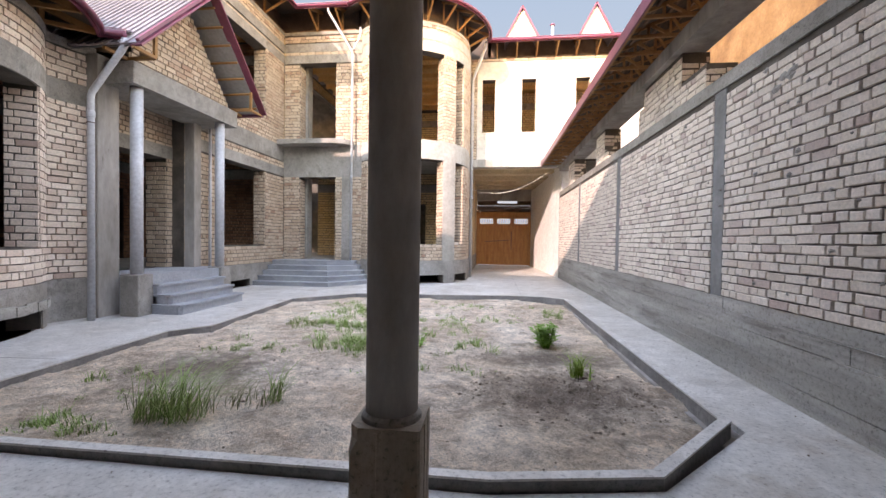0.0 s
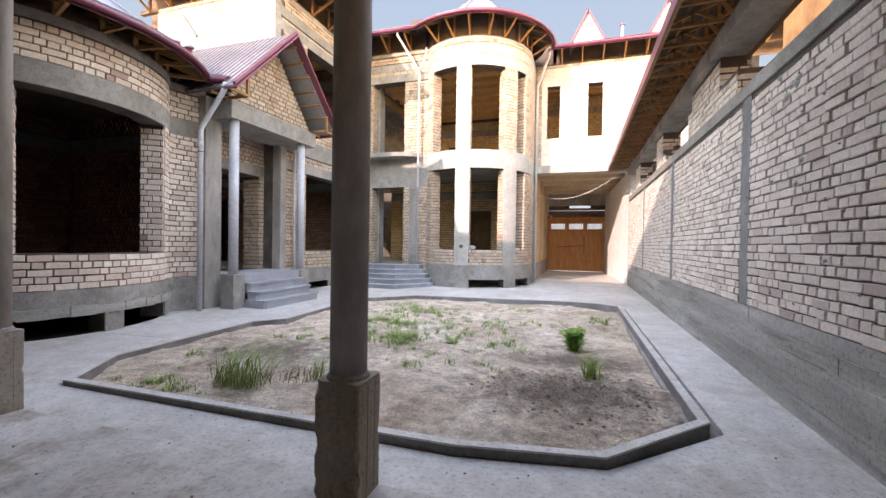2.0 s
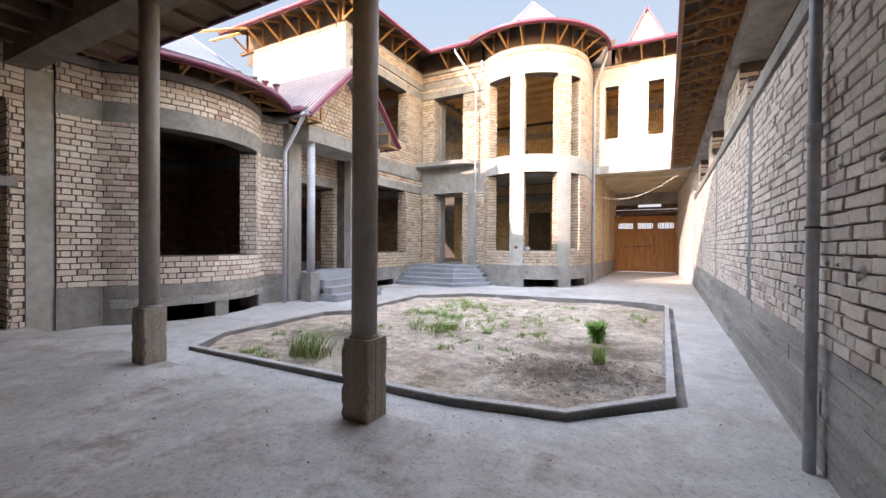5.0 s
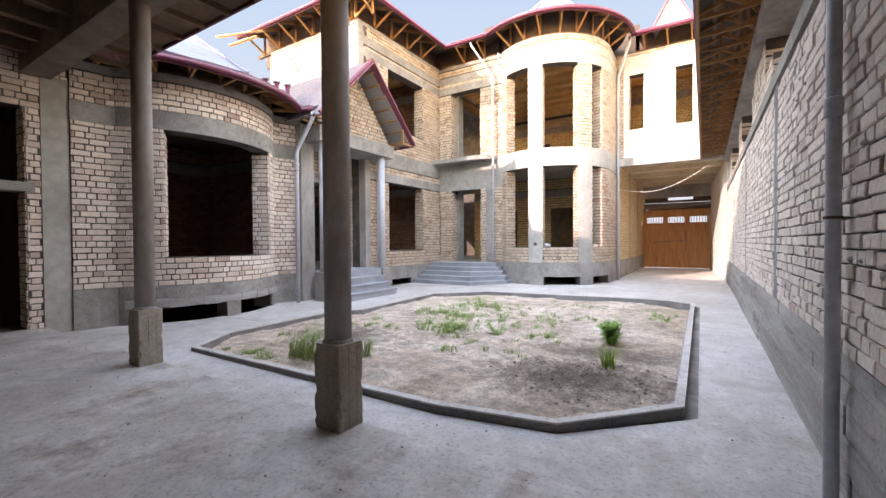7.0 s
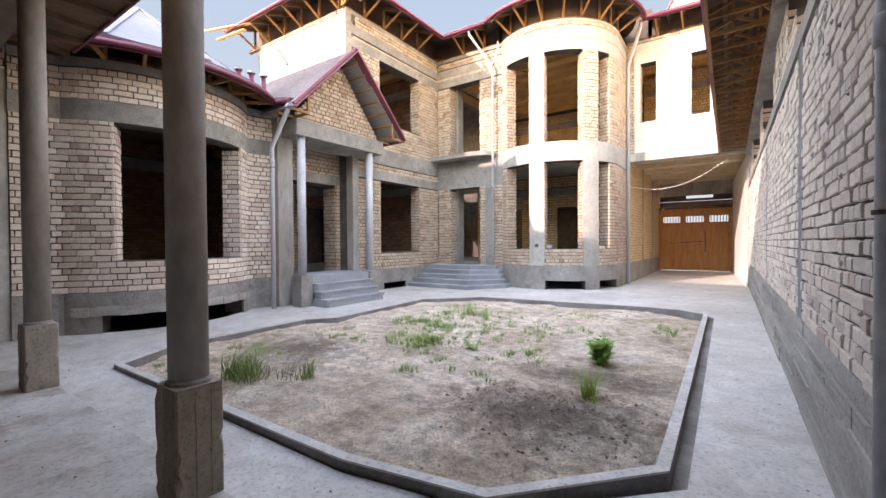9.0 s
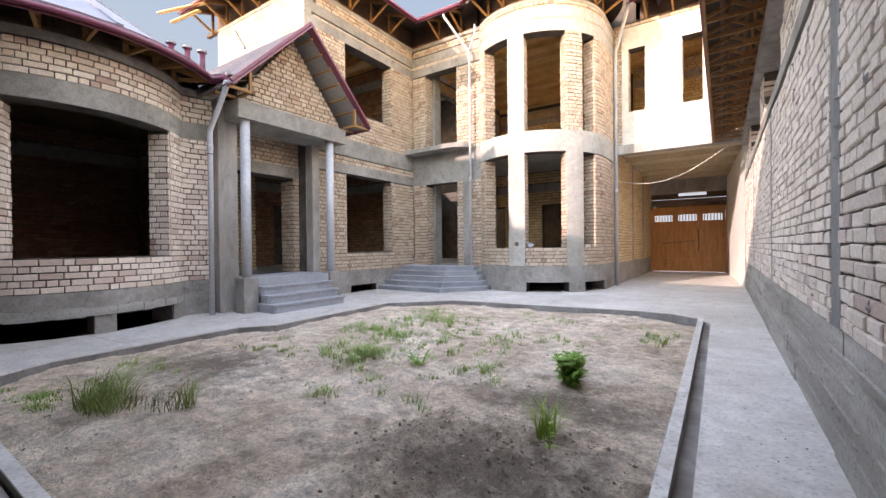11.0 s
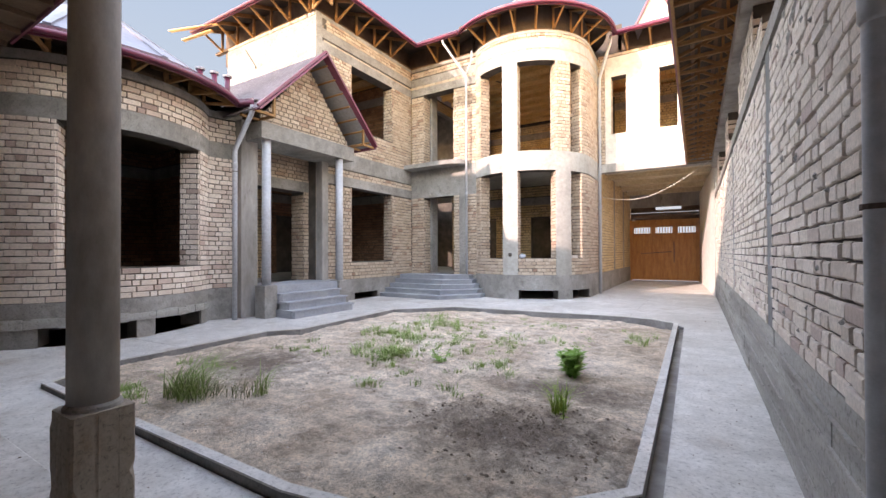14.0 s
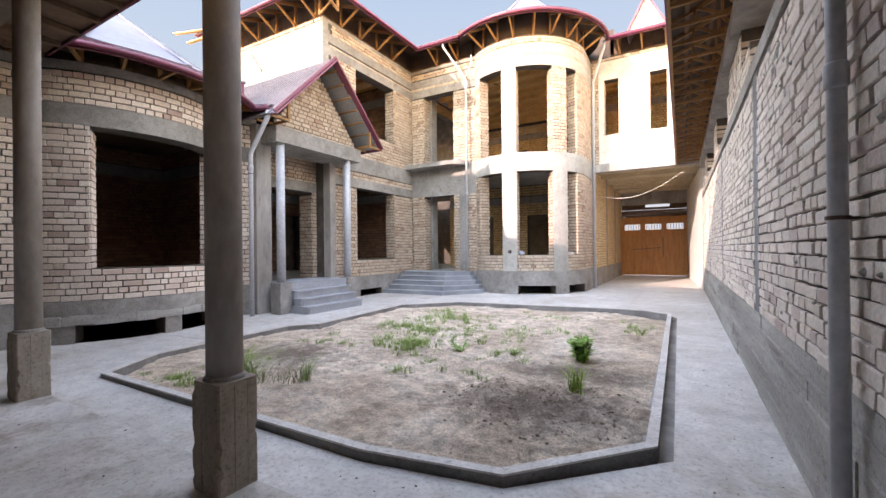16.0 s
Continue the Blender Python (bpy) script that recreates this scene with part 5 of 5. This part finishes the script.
# ---------------------------------------------------------------- entrance stairs and balcony
def entrance_steps():
    top = holder("entrance_steps", "five wide grey cement steps with canted corners at the entrance", "steps", kind="structure", at=(-5.0, 13.0, 0))
    for k in range(5):
        z = 0.14 * (k + 1) - 0.02
        d = 0.27 * (4 - k)
        y0 = 12.62 - d
        poly = [(-6.30, 13.33), (-6.30, y0), (-4.55 + d * 0.45, y0), (-3.85 + d * 0.55, 13.05 - d * 0.35), (-3.85 + d * 0.5, 13.33)]
        part("step", Build().prism([(x + 5, y - 13) for x, y in poly], 0.0 if k == 0 else z - 0.16, z - 0.035), M_STEP, top)
        lip = [(-6.30, 13.33), (-6.30, y0 - 0.03), (-4.54 + d * 0.45, y0 - 0.03), (-3.82 + d * 0.55, 13.04 - d * 0.35), (-3.82 + d * 0.5, 13.33)]
        part("nosing", Build().prism([(x + 5, y - 13) for x, y in lip], z - 0.035, z), M_STEP, top)
    return top


entrance_steps()
balc = [(-6.31, 13.36), (-6.31, 12.86)] + [(-4.75 + 0.75 * math.sin(radians(a)), 13.18 - 0.42 * math.cos(radians(a)) + 0.06) for a in range(-10, 91, 10)] + [(-3.98, 13.36)]
thing("balcony_slab", Build().prism(balc, 4.32, 4.46), M_CONC, "round-cornered concrete balcony slab above the entrance", "balcony", kind="structure")


# ---------------------------------------------------------------- rain pipes
def rain_pipe(pts, r, clamps, label):
    top = holder("rain_pipe", label, "drainpipe", at=pts[0])
    o = Vector(pts[0])
    rel = [Vector(p) - o for p in pts]
    part("pipe", Build().tube(rel, r, 18), M_PIPE, top, "", True)
    for c in clamps:
        part("socket", Build().tube([(0, 0, c), (0, 0, c + 0.01), (0, 0, c + 0.1), (0, 0, c + 0.11)], [r, r + 0.008, r + 0.008, r], 18), M_PIPE, top, "", True)
    return top


def wall_clip(at, way, r):
    s = holder("pipe_clip", "thin rusty steel clip holding a rain pipe", "clip", "rain pipe clips", at=at)
    part("ring", Build().tube([(0, 0, -0.008), (0, 0, 0.008)], r + 0.006, 16), M_RUST, s)
    part("spike", Build().tube([(way[0] * r, way[1] * r, 0), (way[0] * (r + 0.14), way[1] * (r + 0.14), 0)], 0.006, 6), M_RUST, s)


rain_pipe([(2.89, 2.77, 0.0), (2.89, 2.77, 4.10)], 0.034, [2.05], "grey plastic rain pipe beside the boundary wall")
wall_clip((2.89, 2.77, 1.52), (1, 0), 0.036)
rain_pipe([(-5.84, 6.30, 0.0), (-5.84, 6.30, 3.52), (-5.82, 6.30, 3.60), (-5.32, 6.32, 4.24), (-5.27, 6.32, 4.32), (-5.27, 6.32, 4.42)], 0.05, [3.2], "grey rain pipe with a bent neck beside the porch")
wall_clip((-5.84, 6.30, 3.12), (-1, 0), 0.05)
rain_pipe([(-3.98, 13.16, 0.66), (-3.98, 13.16, 7.20), (-4.02, 13.12, 7.28), (-4.60, 12.72, 8.28), (-4.60, 12.70, 8.40)], 0.036, [2.6, 5.4], "grey rain pipe between the entrance and the bay")
rain_pipe([(-3.98, 13.10, 7.22), (-3.90, 13.08, 7.32), (-3.72, 12.98, 7.52), (-3.66, 12.94, 7.66), (-3.66, 12.94, 7.86)], 0.026, [], "thin grey branch pipe curling up the bay")
rain_pipe([(-0.33, 15.95, 0.0), (-0.33, 15.95, 7.28), (-0.30, 15.92, 7.36), (0.12, 15.42, 8.22), (0.14, 15.38, 8.42)], 0.05, [2.9, 5.8], "grey rain pipe at the corner of the passage")
rain_pipe([(-6.22, 9.62, 0.0), (-6.22, 9.62, 4.3)], 0.032, [2.2], "thin grey pipe beside the porch")

# ---------------------------------------------------------------- cable, lamp, small things on the bay
pts = []
for k in range(21):
    f = k / 20
    pts.append((-0.38 + 3.2 * f, 16.6 - 0.9 * f, 3.35 + 0.75 * f - 0.55 * math.sin(math.pi * f) * (1 - 0.25 * f)))
thing("hanging_cable", Build().tube(pts, 0.008, 6), M_WIRE, "pale cable sagging across the passage mouth", "cable")
lamp = holder("wall_lamp", "small bare bulb beside the gate", "lamp", at=(-0.22, 23.9, 3.0))
part("base", Build().tube([(-0.2, 0, 0), (-0.05, 0, 0)], 0.03, 10), M_RUST, lamp)
part("bulb", Build().tube([(-0.05, 0, 0), (-0.02, 0, 0), (0.03, 0, 0), (0.06, 0, 0)], [0.02, 0.05, 0.05, 0.015], 12), M_WIRE, lamp, "white glass bulb", True)
# Raised dark disc that stands for the dark inside of a round hole.
p, nr = bay_line.at((A1 + A2) / 2)
thing("cable_hole", Build().tube([(p.x + nr.x * 0.004, p.y + nr.y * 0.004, 1.33), (p.x + nr.x * 0.03, p.y + nr.y * 0.03, 1.33)], 0.06, 14), M_MORTAR, "dark disc standing for a round hole in the bay pillar", "cable box")


def crumple(name, at, size, mat, label, category, seed):
    rnd = random.Random(seed)
    bm = bmesh.new()
    bmesh.ops.create_icosphere(bm, subdivisions=2, radius=1.0)
    for v in bm.verts:
        v.co = Vector((v.co.x * size[0], v.co.y * size[1], max(v.co.z, -0.5) * size[2])) * rnd.uniform(0.75, 1.2)
    me = bpy.data.meshes.new(name)
    bm.to_mesh(me)
    bm.free()
    me.materials.append(mat)
    ob = new(name, me)
    ob.location = at
    return tagged(ob, label, category)


p, nr = bay_line.at(A2 + 0.12)
crumple("crumpled_bag", (p.x - nr.x * 0.1, p.y - nr.y * 0.1, 1.28), (0.10, 0.09, 0.09), M_STEP, "crumpled grey paper bag on the bay sill", "bag", 3)
for k, (f, w) in enumerate(((0.2, 0.22), (0.45, 0.26), (0.7, 0.2))):
    p, nr = bay_line.at(A4 + (A5 - A4) * f)
    m = Matrix.Translation((p.x - nr.x * 0.15, p.y - nr.y * 0.15, 1.22)) @ Matrix.Rotation(0.9 + 0.5 * k, 4, "Z")
    thing("loose_brick", Build().box(-w / 2, w / 2, -0.06, 0.06, 0.0, 0.085, m, 0.006), M_BRICK_WALL, "loose broken brick lying on the bay sill", "brick", "loose bricks on the sill")


# ---------------------------------------------------------------- planting and litter in the bed
def blade(B, rnd, x, y, z, h, lean, w, wind=None):
    a = rnd.uniform(0, 6.28) if wind is None else rnd.gauss(wind, 1.0)
    dx_, dy_ = math.cos(a), math.sin(a)
    px, py = -dy_ * w, dx_ * w
    l = lean * h * rnd.uniform(0.3, 1.5)
    p = [(x, y, z - 0.02), (x + dx_ * l * 0.3, y + dy_ * l * 0.3, z + h * 0.55), (x + dx_ * l, y + dy_ * l, z + h * rnd.uniform(0.8, 1.0))]
    B.add([(p[0][0] - px, p[0][1] - py, p[0][2]), (p[0][0] + px, p[0][1] + py, p[0][2]), (p[1][0] + px * 0.8, p[1][1] + py * 0.8, p[1][2]), (p[1][0] - px * 0.8, p[1][1] - py * 0.8, p[1][2]), p[2]], [(0, 1, 2, 3), (3, 2, 4)])


def grass_tuft(x, y, rx, ry_, h, n, mat, label, seed, name="grass_tuft", lean=0.9, wind=None):
    rnd = random.Random(seed)
    B = Build()
    for _ in range(n):
        r, a = math.sqrt(rnd.random()), rnd.uniform(0, 6.28)
        gx, gy = x + rx * r * math.cos(a), y + ry_ * r * math.sin(a)
        blade(B, rnd, gx, gy, soil_height(gx, gy), h * rnd.uniform(0.35, 1.15), lean, rnd.uniform(0.002, 0.0048), wind)
    return thing(name, B, mat, label, "grass", kind="stuff")


def weeds(x, y, rx, ry_, h, n, label, seed):
    """Scattered small rosettes of blades and narrow leaves, thinning towards the edge."""
    rnd = random.Random(seed)
    B = Build()
    for _ in range(max(3, n // 13)):
        cx, cy = rnd.gauss(x, rx * 0.6), rnd.gauss(y, ry_ * 0.6)
        if not within(cx, cy, inset(BED, 0.12)):
            continue
        size = rnd.uniform(0.4, 1.3) ** 1.5
        for _ in range(int(5 + 15 * size)):
            gx, gy = rnd.gauss(cx, 0.03 * size + 0.008), rnd.gauss(cy, 0.03 * size + 0.008)
            blade(B, rnd, gx, gy, soil_height(gx, gy), h * size * rnd.uniform(0.35, 1.0), 1.3, rnd.uniform(0.002, 0.0055))
    return thing("weeds", B, M_GRASS, label, "weeds", kind="stuff")


grass_tuft(-2.1, 3.42, 0.32, 0.16, 0.42, 260, M_GRASS, "tall green grass clump leaning in the dry bed", 1, lean=1.35, wind=0.5)
grass_tuft(-2.15, 3.5, 0.42, 0.2, 0.3, 110, M_DRYGRASS, "dry straw among the grass clump", 3, lean=1.4, wind=0.5)
grass_tuft(-1.62, 3.74, 0.26, 0.15, 0.22, 60, M_DRYGRASS, "thin dry stalks in the bed", 2, lean=1.2, wind=0.6)
grass_tuft(-1.42, 3.80, 0.07, 0.07, 0.34, 55, M_GRASS, "upright tuft of green grass in the bed", 4, lean=0.9, wind=0.7)
weeds(-2.9, 3.15, 0.5, 0.15, 0.08, 260, "short grass by the kerb", 15)
for k, (x, y, rx, r2, h, n) in enumerate([(-1.4, 5.85, 0.32, 0.28, 0.16, 560), (-2.1, 7.0, 0.5, 0.3, 0.14, 520), (-1.9, 8.4, 0.7, 0.45, 0.13, 620), (-0.8, 5.5, 0.5, 0.4, 0.09, 200), (-1.1, 6.7, 0.9, 0.7, 0.10, 620), (-0.4, 7.6, 0.7, 0.5, 0.08, 300), (-2.6, 5.4, 0.5, 0.3, 0.09, 220), (0.1, 6.1, 0.45, 0.3, 0.10, 200), (0.4, 5.0, 0.25, 0.2, 0.08, 70), (-2.7, 9.2, 0.5, 0.3, 0.10, 260), (-0.8, 4.7, 0.2, 0.15, 0.11, 110), (0.7, 7.9, 0.4, 0.3, 0.09, 140), (1.7, 8.6, 0.3, 0.4, 0.12, 220), (0.2, 9.2, 0.9, 0.4, 0.07, 280), (-3.1, 4.2, 0.3, 0.4, 0.08, 160), (-1.5, 7.6, 1.3, 1.2, 0.07, 420)]):
    weeds(x, y, rx * 1.1, r2 * 1.1, h, n, "low green weeds on the dry soil", 30 + k)


def leafy(name, x, y, h, spread, stems, leaves, size, mat, label, seed):
    """A small plant: stems, each with its leaves."""
    rnd = random.Random(seed)
    z0 = soil_height(x, y)
    top = holder(name, label, "plant", at=(x, y, z0))
    S, L = Build(), Build()
    for k in range(stems):
        a, r = rnd.uniform(0, 6.28), spread * math.sqrt(rnd.random())
        tip = Vector((r * math.cos(a), r * math.sin(a), h * rnd.uniform(0.65, 1.05)))
        base = Vector((tip.x * 0.25, tip.y * 0.25, -0.02))
        S.tube([base, base.lerp(tip, 0.5) + Vector((0, 0, 0.02)), tip], [0.006, 0.005, 0.003], 5)
        for j in range(leaves):
            p = base.lerp(tip, 0.2 + 0.8 * (j + rnd.random()) / leaves)
            b = rnd.uniform(0, 6.28)
            d = Vector((math.cos(b), math.sin(b), rnd.uniform(-0.15, 0.6))).normalized()
            s = d.cross(Vector((0, 0, 1))).normalized()
            l = size * rnd.uniform(0.7, 1.25)
            w = l * 0.3
            L.add([p, p + d * l * 0.45 + s * w, p + d * l - Vector((0, 0, l * 0.12)), p + d * l * 0.45 - s * w, p + d * l * 0.5 + Vector((0, 0, l * 0.06))], [(0, 1, 4), (1, 2, 4), (2, 3, 4), (3, 0, 4)])
    part("stem", S, M_LEAF, top)
    part("foliage", L, mat, top)
    return top


leafy("garden_bush", 1.19, 6.1, 0.33, 0.19, 28, 12, 0.095, M_LEAF, "small bushy bright green plant in the bed", 5)
grass_tuft(1.36, 4.92, 0.07, 0.06, 0.28, 110, M_LIME, "yellow-green grass tuft in the dry soil", 6, lean=0.9)
leafy("garden_seedling", 1.45, 4.72, 0.2, 0.02, 2, 5, 0.045, M_LIME, "thin single-stemmed seedling in the dry soil", 8)
leafy("garden_seedling", -0.5, 5.9, 0.16, 0.16, 8, 6, 0.07, M_LEAF, "low leafy weed in the bed", 9)


def clods():
    """Dark crumbs of dug earth round the freshly turned patch, and pebbles."""
    rnd = random.Random(12)
    B = Build()
    for k in range(1500):
        if k < 950:
            a, r = rnd.uniform(0, 6.28), rnd.random() ** 0.7
            x, y = 1.2 + 1.0 * r * math.cos(a), 4.4 + 0.85 * r * math.sin(a)
        else:
            x, y = rnd.uniform(-3.9, 2.0), rnd.uniform(2.8, 10.2)
        if not within(x, y, inset(BED, 0.18)):
            continue
        s = rnd.choice((0.004, 0.005, 0.006, 0.007, 0.009, 0.012, 0.019)) * rnd.uniform(0.6, 1.2)
        z = soil_height(x, y) + s * 0.1
        vs = [(x + s * u * rnd.uniform(0.6, 1.3), y + s * v * rnd.uniform(0.6, 1.3), z + s * 0.7 * w * rnd.uniform(0.6, 1.3)) for u, v, w in ((1, 0, 0), (0, 1, 0), (-1, 0, 0), (0, -1, 0), (0, 0, 1), (0, 0, -1))]
        B.add(vs, [(0, 1, 4), (1, 2, 4), (2, 3, 4), (3, 0, 4), (1, 0, 5), (2, 1, 5), (3, 2, 5), (0, 3, 5)])
    return thing("earth_clods", B, M_CLOD, "dark crumbs of turned earth and pebbles", "clods", kind="stuff")


clods()


def pebbles():
    """Pale stones and crumbs of dry earth strewn over the bed."""
    rnd = random.Random(67)
    B = Build()
    edge = inset(BED, 0.15)
    for _ in range(2600):
        x, y = rnd.uniform(-4.0, 2.1), 2.75 + 7.6 * rnd.random() ** 1.6
        if not within(x, y, edge):
            continue
        q = rnd.choice((0.004, 0.005, 0.006, 0.008, 0.012)) * rnd.uniform(0.6, 1.3)
        z = soil_height(x, y) + q * 0.15
        B.add([(x + q * u * rnd.uniform(0.6, 1.4), y + q * v * rnd.uniform(0.6, 1.4), z + q * 0.6 * w * rnd.uniform(0.6, 1.3)) for u, v, w in ((1, 0, 0), (0, 1, 0), (-1, 0, 0), (0, -1, 0), (0, 0, 1), (0, 0, -1))], [(0, 1, 4), (1, 2, 4), (2, 3, 4), (3, 0, 4), (1, 0, 5), (2, 1, 5), (3, 2, 5), (0, 3, 5)])
    return thing("pebbles", B, M_PEBBLE, "pale pebbles and dry crumbs on the soil", "pebbles", kind="stuff")


pebbles()


def floor_litter():
    rnd = random.Random(22)
    B = Build()
    for k in range(260):
        x, y = (rnd.uniform(2.4, 2.85), rnd.uniform(2.5, 12)) if k < 70 else (rnd.uniform(-5, 2.7), rnd.uniform(0.0, 2.55))
        zf = 0.1 if y < 2.02 else 0.0
        s = rnd.choice((0.003, 0.004, 0.005, 0.006, 0.010)) * rnd.uniform(0.7, 1.2)
        B.add([(x + s * u * rnd.uniform(0.6, 1.3), y + s * v * rnd.uniform(0.6, 1.3), zf + s * 0.4 + s * 0.6 * w) for u, v, w in ((1, 0, 0), (0, 1, 0), (-1, 0, 0), (0, -1, 0), (0, 0, 1), (0, 0, -1))], [(0, 1, 4), (1, 2, 4), (2, 3, 4), (3, 0, 4), (1, 0, 5), (2, 1, 5), (3, 2, 5), (0, 3, 5)])
    return thing("floor_grit", B, M_CLOD, "scattered grit and mortar crumbs on the paving", "grit", kind="stuff")


floor_litter()


# ---------------------------------------------------------------- joints in the paving
for a, b in (((-4.25, 4.4), (-5.5, 4.3)), ((-4.2, 7.9), (-4.8, 7.95)), ((1.2, 10.8), (1.25, 15.9))):
    tagged(part("paving_joint", Build().beam((*a, 0.0), (*b, 0.0), 0.006, 0.004), M_CONC_RAW), "thin joint in the paving", "joint", "paving joints", "structure")


# ---------------------------------------------------------------- bricks of all walls
for k_line, k_z, k_voids, k_parent, k_mat, k_near, k_seed in BRICK_JOBS:
    brickwork(k_line, k_z[0], k_z[1], k_voids, k_parent, k_mat, k_near, seed=k_seed)
